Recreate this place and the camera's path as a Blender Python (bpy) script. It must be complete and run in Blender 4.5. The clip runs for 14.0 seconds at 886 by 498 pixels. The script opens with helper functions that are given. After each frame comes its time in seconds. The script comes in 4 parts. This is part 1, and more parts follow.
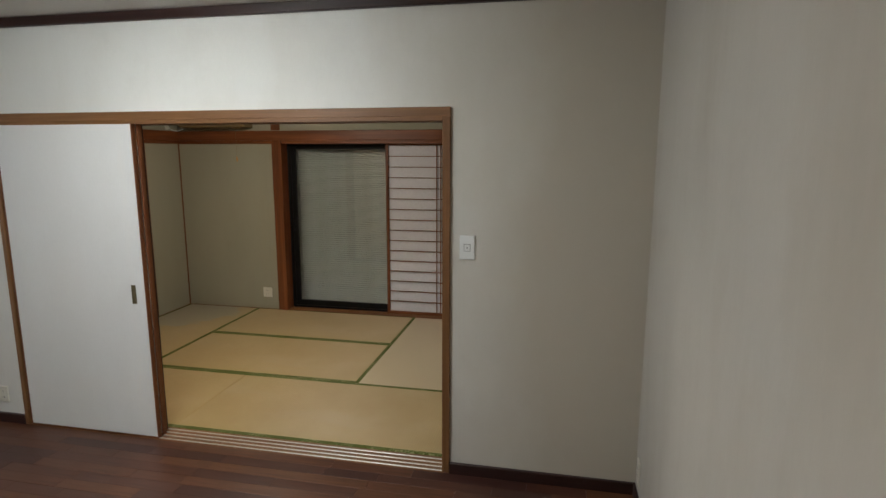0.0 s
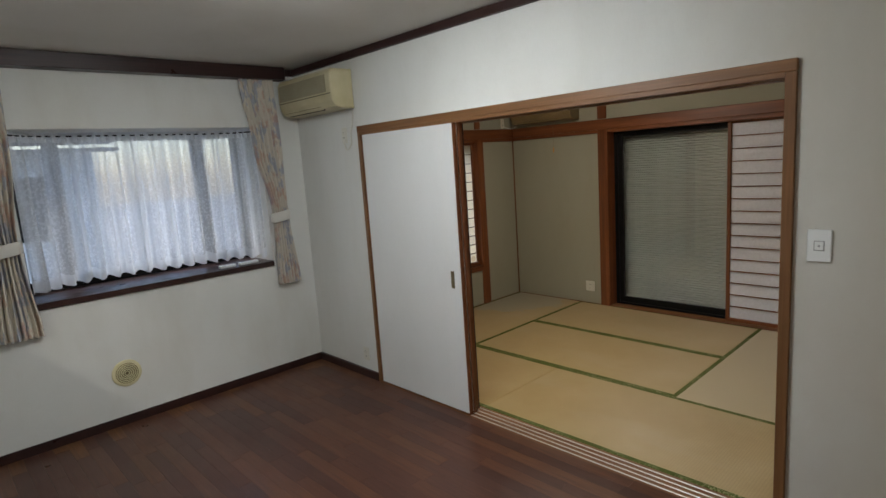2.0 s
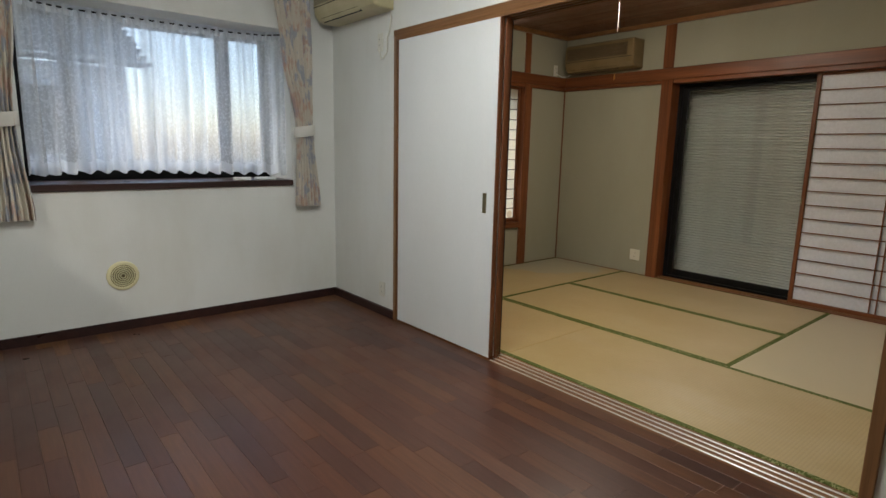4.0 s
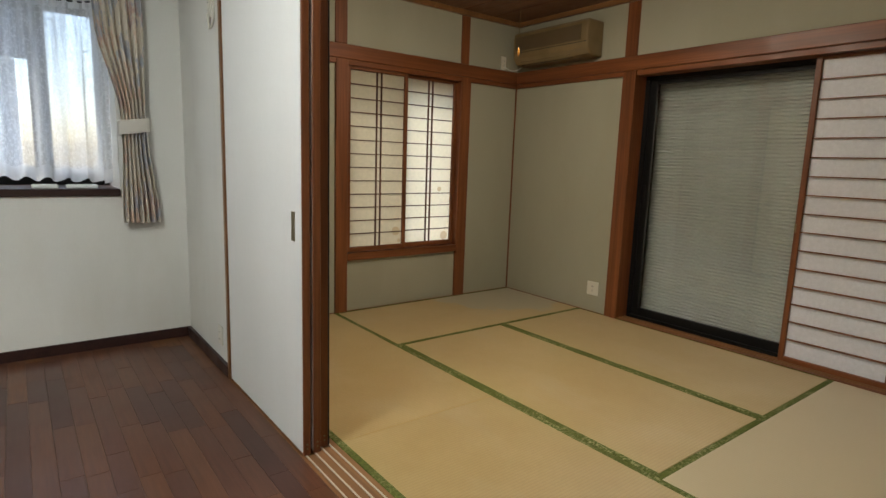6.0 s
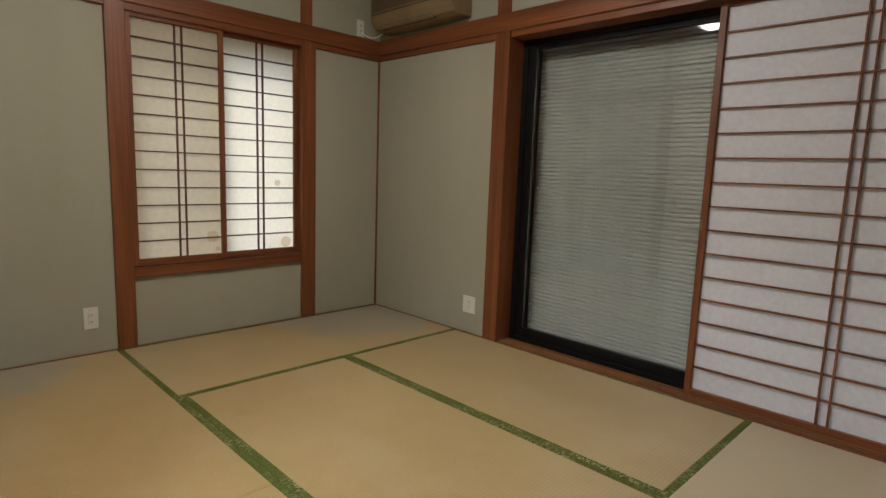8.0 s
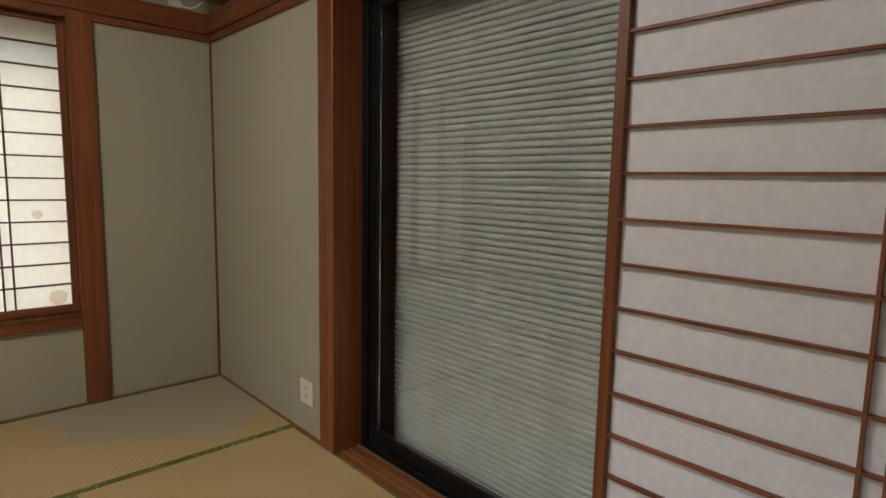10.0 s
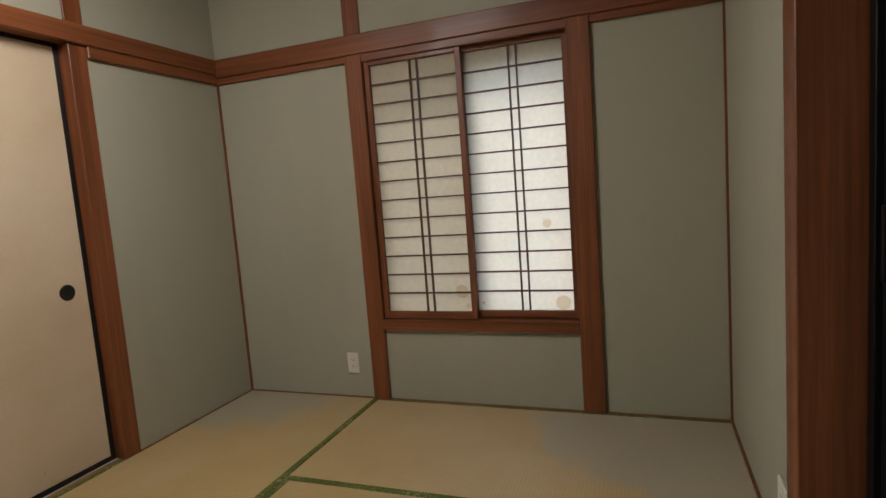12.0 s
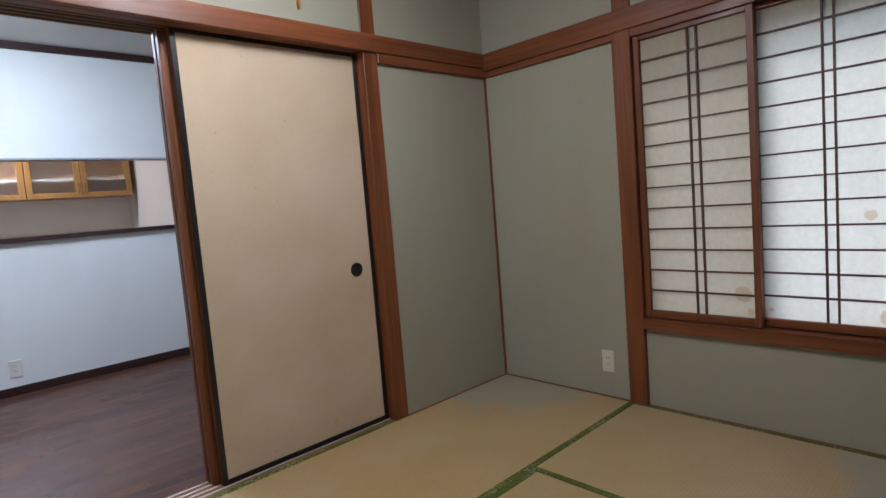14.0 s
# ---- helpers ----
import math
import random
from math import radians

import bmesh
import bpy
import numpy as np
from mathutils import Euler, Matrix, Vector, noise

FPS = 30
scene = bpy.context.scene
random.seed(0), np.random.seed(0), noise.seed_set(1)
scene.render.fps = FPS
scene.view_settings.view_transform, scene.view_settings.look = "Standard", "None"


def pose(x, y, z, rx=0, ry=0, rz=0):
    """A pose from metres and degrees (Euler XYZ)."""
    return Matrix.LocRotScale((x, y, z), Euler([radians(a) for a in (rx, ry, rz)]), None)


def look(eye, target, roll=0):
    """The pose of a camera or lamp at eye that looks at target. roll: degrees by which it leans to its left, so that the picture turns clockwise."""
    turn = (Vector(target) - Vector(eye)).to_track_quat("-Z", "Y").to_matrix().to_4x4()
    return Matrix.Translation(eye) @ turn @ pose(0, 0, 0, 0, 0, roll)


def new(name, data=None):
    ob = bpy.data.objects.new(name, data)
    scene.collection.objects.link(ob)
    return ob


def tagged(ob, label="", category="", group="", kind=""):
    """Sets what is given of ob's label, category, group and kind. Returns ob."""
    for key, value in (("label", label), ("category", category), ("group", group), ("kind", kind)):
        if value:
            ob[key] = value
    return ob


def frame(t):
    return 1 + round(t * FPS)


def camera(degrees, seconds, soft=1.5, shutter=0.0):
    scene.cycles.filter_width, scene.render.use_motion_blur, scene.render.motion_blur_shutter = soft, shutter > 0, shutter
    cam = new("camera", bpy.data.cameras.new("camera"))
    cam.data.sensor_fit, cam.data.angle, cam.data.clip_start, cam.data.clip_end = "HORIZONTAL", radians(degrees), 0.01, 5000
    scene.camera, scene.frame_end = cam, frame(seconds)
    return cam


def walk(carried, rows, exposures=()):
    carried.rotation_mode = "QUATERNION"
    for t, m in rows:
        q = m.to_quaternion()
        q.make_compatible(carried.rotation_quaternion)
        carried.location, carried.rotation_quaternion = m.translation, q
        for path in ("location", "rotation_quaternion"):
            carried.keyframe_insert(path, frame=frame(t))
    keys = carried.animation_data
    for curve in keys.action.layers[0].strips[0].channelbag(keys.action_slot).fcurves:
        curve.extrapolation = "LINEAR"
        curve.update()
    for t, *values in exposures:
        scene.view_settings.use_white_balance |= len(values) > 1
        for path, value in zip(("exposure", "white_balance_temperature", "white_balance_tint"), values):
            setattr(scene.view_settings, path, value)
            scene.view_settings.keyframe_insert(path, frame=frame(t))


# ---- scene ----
cam = camera(77.2, 14.0)
EXPOSURES = [(0, 1.2, 6500, 10), (0.5, 1.15, 6450, 10), (1.5, 1.05, 6350, 10), (2.7, 1.2, 6400, 10), (5, 1.45, 6600, 7), (7, 1.65, 6700, 9), (8.5, 1.65, 5900, 12), (11, 1.6, 6450, 10), (12.5, 1.5, 5600, 14), (14, 1.5, 5250, 15)]
PATH = [
    (0, (4.075, -2.846, 1.684), (3.681, -0.913, 1.351), 0.1),
    (0.5, (4.167, -2.646, 1.721), (3.491, -0.795, 1.377), -1.9),
    (1, (4.152, -2.561, 1.729), (3.041, -0.929, 1.408), -3.6),
    (1.5, (4.121, -2.559, 1.702), (2.767, -1.118, 1.4), -4.1),
    (2, (4.153, -2.539, 1.635), (2.72, -1.18, 1.32), -3.9),
    (2.5, (4.12, -2.493, 1.509), (2.64, -1.185, 1.193), -3.4),
    (2.7, (4.081, -2.522, 1.459), (2.59, -1.231, 1.125), -2.6),
    (4.8, (3.824, -1.857, 1.119), (2.306, -0.6, 0.779), 1.9),
    (5, (3.793, -1.719, 1.127), (2.271, -0.465, 0.791), 2.0),
    (5.5, (3.701, -1.352, 1.13), (2.147, -0.134, 0.808), 1.9),
    (6, (3.675, -0.959, 1.147), (2.109, 0.245, 0.835), 1.9),
    (6.5, (3.632, -0.649, 1.139), (2.03, 0.509, 0.839), 1.8),
    (7, (3.511, -0.437, 1.109), (1.89, 0.697, 0.813), 1.9),
    (7.5, (3.428, -0.25, 1.087), (1.853, 0.948, 0.794), 2.0),
    (8, (3.324, 0.038, 1.024), (1.921, 1.436, 0.75), 2.0),
    (8.5, (3.254, 0.378, 1.017), (1.971, 1.889, 0.752), 1.9),
    (8.7, (3.261, 0.542, 0.991), (1.973, 2.053, 0.751), 2.0),
    (10.8, (2.882, 1.935, 1.152), (1.081, 2.754, 0.86), -1.4),
    (11, (2.846, 2.04, 1.151), (0.946, 2.597, 0.867), -2.0),
    (11.5, (2.699, 2.202, 1.097), (0.714, 2.123, 0.866), -3.2),
    (12, (2.646, 2.293, 1.116), (0.78, 1.605, 0.904), -4.3),
    (12.5, (2.643, 2.304, 1.101), (0.914, 1.316, 0.914), -4.6),
    (13, (2.646, 2.314, 1.107), (1.005, 1.185, 0.923), -4.5),
    (13.5, (2.638, 2.29, 1.115), (1.094, 1.032, 0.925), -4.7),
    (14, (2.562, 2.244, 1.104), (1.191, 0.798, 0.93), -4.7),
]
walk(cam, [(t, look(eye, target, roll)) for t, eye, target, roll in PATH], EXPOSURES)

# ---- world, sun, lamps, exposure ----
world = bpy.data.worlds.new("world")
scene.world = world
world.use_nodes = True
wn = world.node_tree.nodes
sky = wn.new("ShaderNodeTexSky")
sky.sky_type, sky.sun_disc = "NISHITA", False
sky.sun_elevation, sky.sun_rotation = radians(62), radians(243)
sky.air_density, sky.dust_density, sky.ozone_density = 1.0, 1.5, 2.0
world.node_tree.links.new(sky.outputs[0], wn["Background"].inputs[0])
wn["Background"].inputs[1].default_value = 0.15


def lamp(name, kind, matrix, power, colour, size=0.1, size_y=None):
    data = bpy.data.lights.new(name, kind)
    data.energy, data.color = power, colour
    if kind == "AREA":
        data.shape, data.size = ("RECTANGLE", size) if size_y else ("DISK", size)
        if size_y:
            data.size_y = size_y
    if kind == "SUN":
        data.angle = size
    if kind == "POINT":
        data.shadow_soft_size = size
    ob = new(name, data)
    ob.matrix_world = matrix
    return ob


lamp("sun", "SUN", look((0, 0, 0), (0.42, 0.21, -0.88)), 0.8, (1.0, 0.98, 0.95), radians(20))
LAMP_A = (2.28, -1.45)          # round ceiling lamp of the boarded room
LAMP_B = (1.70, 0.93)           # square ceiling lamp of the mat room
# Added fill for the kitchen behind the hatch; no lamp is in view there.
lamp("kitchen_fill_light", "AREA", pose(2.3, -3.75, 2.33), 10, (1.0, 0.93, 0.85), 0.9, 0.12)


# ---- materials ----
def material(name, base, rough=0.6, metal=0.0, spec=0.5):
    m = bpy.data.materials.new(name)
    m.use_nodes = True
    b = m.node_tree.nodes["Principled BSDF"]
    b.inputs["Base Color"].default_value = (*base, 1)
    b.inputs["Roughness"].default_value = rough
    b.inputs["Metallic"].default_value = metal
    b.inputs["Specular IOR Level"].default_value = spec
    return m


class Nodes:
    """Short hand for a node tree."""

    def __init__(self, m):
        self.t = m.node_tree
        self.b = self.t.nodes["Principled BSDF"]

    def add(self, kind, **sets):
        n = self.t.nodes.new("ShaderNode" + kind)
        for k, v in sets.items():
            n.inputs[k.replace("_", " ")].default_value = v
        return n

    def link(self, a, b):
        self.t.links.new(a, b)

    def coords(self, scale=(1, 1, 1), turn=(0, 0, 0)):
        c = self.add("TexCoord")
        mp = self.add("Mapping", Scale=scale, Rotation=turn)
        self.link(c.outputs["Object"], mp.inputs[0])
        return mp.outputs[0]

    def noise(self, vec, scale, detail=4, rough=0.55):
        n = self.add("TexNoise", Scale=scale, Detail=detail, Roughness=rough)
        self.link(vec, n.inputs["Vector"])
        return n.outputs["Fac"]

    def ramp(self, fac, stops):
        r = self.add("ValToRGB")
        e = r.color_ramp.elements
        while len(e) < len(stops):
            e.new(0.5)
        for i, (p, c) in enumerate(stops):
            e[i].position = p
            e[i].color = (*c, 1) if len(c) == 3 else c
        self.link(fac, r.inputs[0])
        return r.outputs[0]

    def mix(self, fac, a, b, mode="MIX"):
        n = self.t.nodes.new("ShaderNodeMix")
        n.data_type, n.blend_type = "RGBA", mode
        for k, v in ((0, fac), (6, a), (7, b)):
            if isinstance(v, (int, float)):
                n.inputs[k].default_value = v
            elif isinstance(v, tuple):
                n.inputs[k].default_value = (*v, 1)
            else:
                self.link(v, n.inputs[k])
        return n.outputs[2]

    def bump(self, height, strength=0.2, distance=0.001):
        n = self.add("Bump", Strength=strength, Distance=distance)
        self.link(height, n.inputs["Height"])
        self.link(n.outputs[0], self.b.inputs["Normal"])

    def colour(self, c):
        self.link(c, self.b.inputs["Base Color"])

    def vary(self, c, amount):
        """Brightness by the object's own random number."""
        o = self.add("ObjectInfo")
        r = self.ramp(o.outputs["Random"], [(0, (1 - amount,) * 3), (1, (1 + amount * 0.3,) * 3)])
        return self.mix(1.0, c, r, "MULTIPLY")


def grey(v):
    return (v, v, v)


def paper_wall(name, base, stain, grain=900, bump=0.25, amount=0.5, streak=0.0):
    m = material(name, base, 0.85, spec=0.25)
    n = Nodes(m)
    v = n.coords()
    big = n.noise(n.coords((1, 1, 0.35)), 1.3, 5, 0.6)
    fine = n.noise(v, grain, 2)
    weave = n.noise(n.coords((1, 1, 0.12)), 300, 2)
    c = n.mix(n.ramp(big, [(0.48, grey(0)), (0.78, grey(amount))]), base, stain)
    c = n.mix(n.ramp(weave, [(0.35, grey(0.10)), (0.65, grey(0))]), c, tuple(x * 0.75 for x in base))
    if streak:
        run = n.noise(n.coords((1, 1, 0.16)), 7, 5, 0.65)
        c = n.mix(n.ramp(run, [(0.50, grey(0)), (0.72, grey(streak))]), c, tuple(x * 0.72 for x in stain))
        smudge = n.noise(n.coords(), 2.6, 6, 0.7)
        c = n.mix(n.ramp(smudge, [(0.56, grey(0)), (0.70, grey(streak))]), c, tuple(x * 0.66 for x in stain))
    n.colour(c)
    n.bump(n.mix(0.5, fine, weave), bump, 0.0012)
    return m


def timber(name, dark, light, rough=0.45, along=2, scale=1.0, vary=0.0, spec=0.4):
    m = material(name, light, rough, spec=spec)
    n = Nodes(m)
    s = [14.0 * scale] * 3
    s[along] = 0.7 * scale
    v = n.coords(tuple(s))
    a = n.noise(v, 1.0, 6, 0.6)
    s2 = [90.0 * scale] * 3
    s2[along] = 2.0 * scale
    f = n.noise(n.coords(tuple(s2)), 1.0, 3, 0.6)
    c = n.ramp(a, [(0.3, dark), (0.7, light)])
    c = n.mix(n.ramp(f, [(0.4, grey(0.35)), (0.6, grey(0))]), c, tuple(x * 0.55 for x in dark))
    if vary:
        c = n.vary(c, vary)
    n.colour(c)
    r = n.ramp(n.noise(n.coords(), 6, 3), [(0.3, grey(rough - 0.08)), (0.7, grey(rough + 0.12))])
    n.link(r, n.b.inputs["Roughness"])
    n.bump(f, 0.15, 0.0006)
    return m


M_WALL = paper_wall("white_wallpaper", (0.72, 0.72, 0.68), (0.50, 0.46, 0.36))
# Same wallpaper with its stains, coloured darker to hold the east wall's shade.
M_WALL_SHADED = paper_wall("stained_wallpaper_shaded", (0.54, 0.515, 0.46), (0.41, 0.37, 0.30), 900, 0.25, 0.8, 0.07)
M_CEIL = paper_wall("ceiling_paper", (0.62, 0.60, 0.55), (0.50, 0.47, 0.40), 500, 0.3)


def east_shaded_paper():
    """Stained white wallpaper, with shade painted as a ragged gradient towards the east end."""
    m = paper_wall("stained_wallpaper_east_shade", (0.72, 0.72, 0.68), (0.58, 0.55, 0.47), streak=0.07)
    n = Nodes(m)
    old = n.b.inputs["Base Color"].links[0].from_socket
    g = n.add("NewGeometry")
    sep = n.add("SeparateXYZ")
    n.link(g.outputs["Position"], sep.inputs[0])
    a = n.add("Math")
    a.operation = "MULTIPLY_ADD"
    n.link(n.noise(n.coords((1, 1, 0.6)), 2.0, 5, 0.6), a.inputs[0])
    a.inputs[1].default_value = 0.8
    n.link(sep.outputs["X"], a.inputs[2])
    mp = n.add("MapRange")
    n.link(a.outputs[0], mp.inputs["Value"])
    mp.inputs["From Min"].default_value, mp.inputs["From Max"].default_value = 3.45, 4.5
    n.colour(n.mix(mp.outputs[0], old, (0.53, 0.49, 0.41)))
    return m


M_WALL_EAST_SHADE = east_shaded_paper()
M_JURAKU = paper_wall("green_sand_plaster", (0.372, 0.360, 0.276), (0.320, 0.306, 0.218), 700, 0.5, 0.7)
RED_D, RED_L = (0.120, 0.035, 0.010), (0.265, 0.088, 0.030)
M_RED = {a: timber("red_brown_timber_" + "xyz"[a], RED_D, RED_L, 0.42, a) for a in (0, 1, 2)}
GOLD_D, GOLD_L = (0.165, 0.075, 0.028), (0.285, 0.138, 0.055)
M_GOLD = {a: timber("golden_brown_timber_" + "xyz"[a], GOLD_D, GOLD_L, 0.4, a) for a in (0, 1, 2)}
M_DARK = {a: timber("dark_brown_trim_" + "xyz"[a], (0.022, 0.010, 0.009), (0.050, 0.020, 0.016), 0.35, a) for a in (0, 1, 2)}
# Red-brown lattice wood, darkened in colour as if seen against the light.
M_LATTICE_BACKLIT = {a: timber("backlit_lattice_wood_" + "xyz"[a], (0.075, 0.028, 0.012), (0.165, 0.060, 0.024), 0.5, a) for a in (0, 1, 2)}
M_CEILWOOD = timber("ceiling_cedar", (0.16, 0.075, 0.04), (0.26, 0.13, 0.075), 0.55, 0)
M_PALEWOOD = timber("pale_cabinet_wood", (0.36, 0.18, 0.05), (0.50, 0.27, 0.085), 0.4, 2)
M_FUSUMA_W = paper_wall("white_door_paper", (0.74, 0.74, 0.72), (0.64, 0.63, 0.58), 600, 0.15, 0.4)
M_BLACK = material("black_lacquer", (0.012, 0.011, 0.011), 0.3)
M_ALU = material("dark_bronze_aluminium", (0.005, 0.0045, 0.0045), 0.55, 0.0, 0.2)
M_RAIL = material("rail_aluminium", (0.72, 0.70, 0.66), 0.34, 0.6)
M_PLASTIC = material("ivory_plastic", (0.66, 0.64, 0.55), 0.4)
M_PLASTIC_W = material("white_plastic", (0.78, 0.80, 0.78), 0.35)
M_HOLE = material("dark_slot", (0.02, 0.02, 0.02), 0.6)
M_GREY = material("grey_line", (0.35, 0.35, 0.34), 0.5)
M_BRASS = material("aged_brass", (0.22, 0.18, 0.10), 0.4, 0.8)
M_ORANGE = material("amber_plastic", (0.55, 0.25, 0.05), 0.35)
M_VENT_SLOT = material("brown_vent_slot", (0.20, 0.15, 0.06), 0.6)
M_VENT = material("yellowed_plastic", (0.66, 0.60, 0.36), 0.45)
M_STEEL = material("brushed_steel", (0.5, 0.5, 0.5), 0.3, 1.0)
M_TILE = paper_wall("kitchen_panel", (0.70, 0.64, 0.57), (0.63, 0.57, 0.50), 300, 0.1)
M_OUT = paper_wall("neighbour_siding", (0.80, 0.83, 0.85), (0.62, 0.66, 0.70), 60, 0.4)
M_ROOF = material("slate_grey_roof", (0.16, 0.17, 0.18), 0.7)
M_GROUND = paper_wall("gravel_ground", (0.34, 0.34, 0.33), (0.24, 0.24, 0.23), 40, 0.8)


def beige_paper():
    m = material("beige_door_paper", (0.56, 0.43, 0.29), 0.85, spec=0.2)
    n = Nodes(m)
    big = n.noise(n.coords(), 2.2, 5)
    fib = n.noise(n.coords((1, 1, 1.5)), 60, 5, 0.7)
    c = n.ramp(big, [(0.3, (0.51, 0.395, 0.26)), (0.7, (0.60, 0.485, 0.345))])
    c = n.mix(n.ramp(fib, [(0.55, grey(0)), (0.72, grey(0.35))]), c, (0.66, 0.55, 0.42))
    spots = n.noise(n.coords(), 28, 2)
    c = n.mix(n.ramp(spots, [(0.70, grey(0)), (0.78, grey(0.5))]), c, (0.40, 0.27, 0.14))
    n.colour(c)
    n.bump(fib, 0.12, 0.0006)
    return m


M_FUSUMA_B = beige_paper()


def aged_plastic(name, a, b):
    m = material(name, a, 0.4)
    n = Nodes(m)
    n.colour(n.ramp(n.noise(n.coords(), 5, 3), [(0.35, a), (0.7, b)]))
    return m


M_AC = aged_plastic("cream_air_con_plastic", (0.58, 0.52, 0.33), (0.48, 0.42, 0.24))
M_AC_GRILLE = aged_plastic("grey_brown_grille", (0.36, 0.32, 0.21), (0.30, 0.26, 0.165))
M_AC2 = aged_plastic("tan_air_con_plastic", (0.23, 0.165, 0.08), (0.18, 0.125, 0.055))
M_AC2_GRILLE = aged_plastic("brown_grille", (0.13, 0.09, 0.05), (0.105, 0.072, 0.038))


def rush(name="woven_rush", pale=0.0):
    """Woven rush: fine ribs along the mat, pale and golden strands."""
    m = material(name, (0.42, 0.30, 0.13), 0.5, spec=0.7)
    n = Nodes(m)
    rib = n.add("TexWave", Scale=21.0, Distortion=0.25, Detail=1.0)
    rib.bands_direction = "X"
    n.link(n.coords(), rib.inputs["Vector"])
    strand = n.noise(n.coords((25, 900, 900)), 1, 2)
    blot = n.noise(n.coords(), 2.1, 5, 0.6)
    c = n.ramp(blot, [(0.3, (0.425, 0.295, 0.115)), (0.7, (0.495, 0.365, 0.168))])
    c = n.mix(n.ramp(strand, [(0.4, grey(0.25)), (0.62, grey(0))]), c, (0.30, 0.21, 0.085))
    c = n.mix(n.ramp(rib.outputs["Fac"], [(0.0, grey(0.25)), (0.5, grey(0))]), c, (0.30, 0.21, 0.09))
    fade = n.noise(n.coords((0.7, 2.2, 1)), 1.4, 3)
    c = n.mix(n.ramp(fade, [(0.55, grey(0)), (0.8, grey(0.45))]), c, (0.46, 0.38, 0.25))
    c = n.vary(c, 0.06)
    # Paler copy: paints in the sheen the rush shows across its strands.
    if pale:
        c = n.mix(pale, c, (0.56, 0.48, 0.33))
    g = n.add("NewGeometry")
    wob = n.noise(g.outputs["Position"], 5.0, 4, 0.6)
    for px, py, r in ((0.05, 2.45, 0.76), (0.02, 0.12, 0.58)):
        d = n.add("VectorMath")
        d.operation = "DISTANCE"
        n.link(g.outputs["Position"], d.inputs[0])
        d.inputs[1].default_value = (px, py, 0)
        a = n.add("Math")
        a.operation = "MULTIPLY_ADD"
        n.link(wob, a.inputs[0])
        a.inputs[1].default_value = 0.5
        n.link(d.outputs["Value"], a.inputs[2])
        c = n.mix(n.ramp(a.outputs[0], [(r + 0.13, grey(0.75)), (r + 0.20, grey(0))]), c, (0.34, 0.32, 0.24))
    n.colour(c)
    tan = n.add("CombineXYZ", Y=1.0)
    vt = n.add("VectorTransform")
    vt.vector_type, vt.convert_from, vt.convert_to = "VECTOR", "OBJECT", "WORLD"
    n.link(tan.outputs[0], vt.inputs[0])
    n.link(vt.outputs[0], n.b.inputs["Tangent"])
    n.b.inputs["Anisotropic"].default_value = 0.85
    n.bump(n.mix(0.3, rib.outputs["Fac"], strand), 0.45, 0.0012)
    n.b.inputs["Sheen Weight"].default_value = 0.15
    return m


def cloth_border():
    m = material("green_border_cloth", (0.075, 0.12, 0.02), 0.7, spec=0.2)
    n = Nodes(m)
    chk = n.noise(n.coords((120, 45, 1)), 1, 2, 0.7)
    wear = n.noise(n.coords((2.2, 2.2, 1)), 1, 4, 0.6)
    c = n.ramp(n.noise(n.coords(), 90, 3), [(0.3, (0.060, 0.080, 0.014)), (0.7, (0.115, 0.140, 0.028))])
    light = n.ramp(chk, [(0.50, grey(0)), (0.56, grey(1))])
    worn = n.ramp(wear, [(0.46, grey(0)), (0.58, grey(0.9))])
    c = n.mix(n.mix(1.0, light, worn, "MULTIPLY"), c, (0.33, 0.33, 0.16))
    n.colour(c)
    n.bump(chk, 0.3, 0.0006)
    return m


M_RUSH, M_RUSH_SHEEN, M_HERI = rush(), rush("sheen_pale_woven_rush", 0.75), cloth_border()


def plank_mat():
    m = material("red_brown_floor_board", (0.10, 0.035, 0.02), 0.33, spec=0.45)
    n = Nodes(m)
    o = n.add("ObjectInfo")
    isl = n.add("NewGeometry")
    both = n.mix(0.5, o.outputs["Random"], isl.outputs["Random Per Island"])
    base = n.ramp(both, [(0.15, (0.058, 0.023, 0.017)), (0.38, (0.095, 0.036, 0.021)), (0.60, (0.125, 0.050, 0.024)), (0.82, (0.185, 0.082, 0.030))])
    g = n.noise(n.coords((3, 60, 60)), 1, 6, 0.65)
    c = n.mix(n.ramp(g, [(0.35, grey(0.5)), (0.65, grey(0))]), base, (0.030, 0.011, 0.008))
    n.colour(c)
    n.link(n.ramp(n.noise(n.coords(), 3, 4), [(0.3, grey(0.26)), (0.7, grey(0.44))]), n.b.inputs["Roughness"])
    n.bump(g, 0.12, 0.0005)
    return m


M_PLANK = plank_mat()
M_JOINT = material("dark_floor_joint", (0.034, 0.015, 0.011), 0.6)


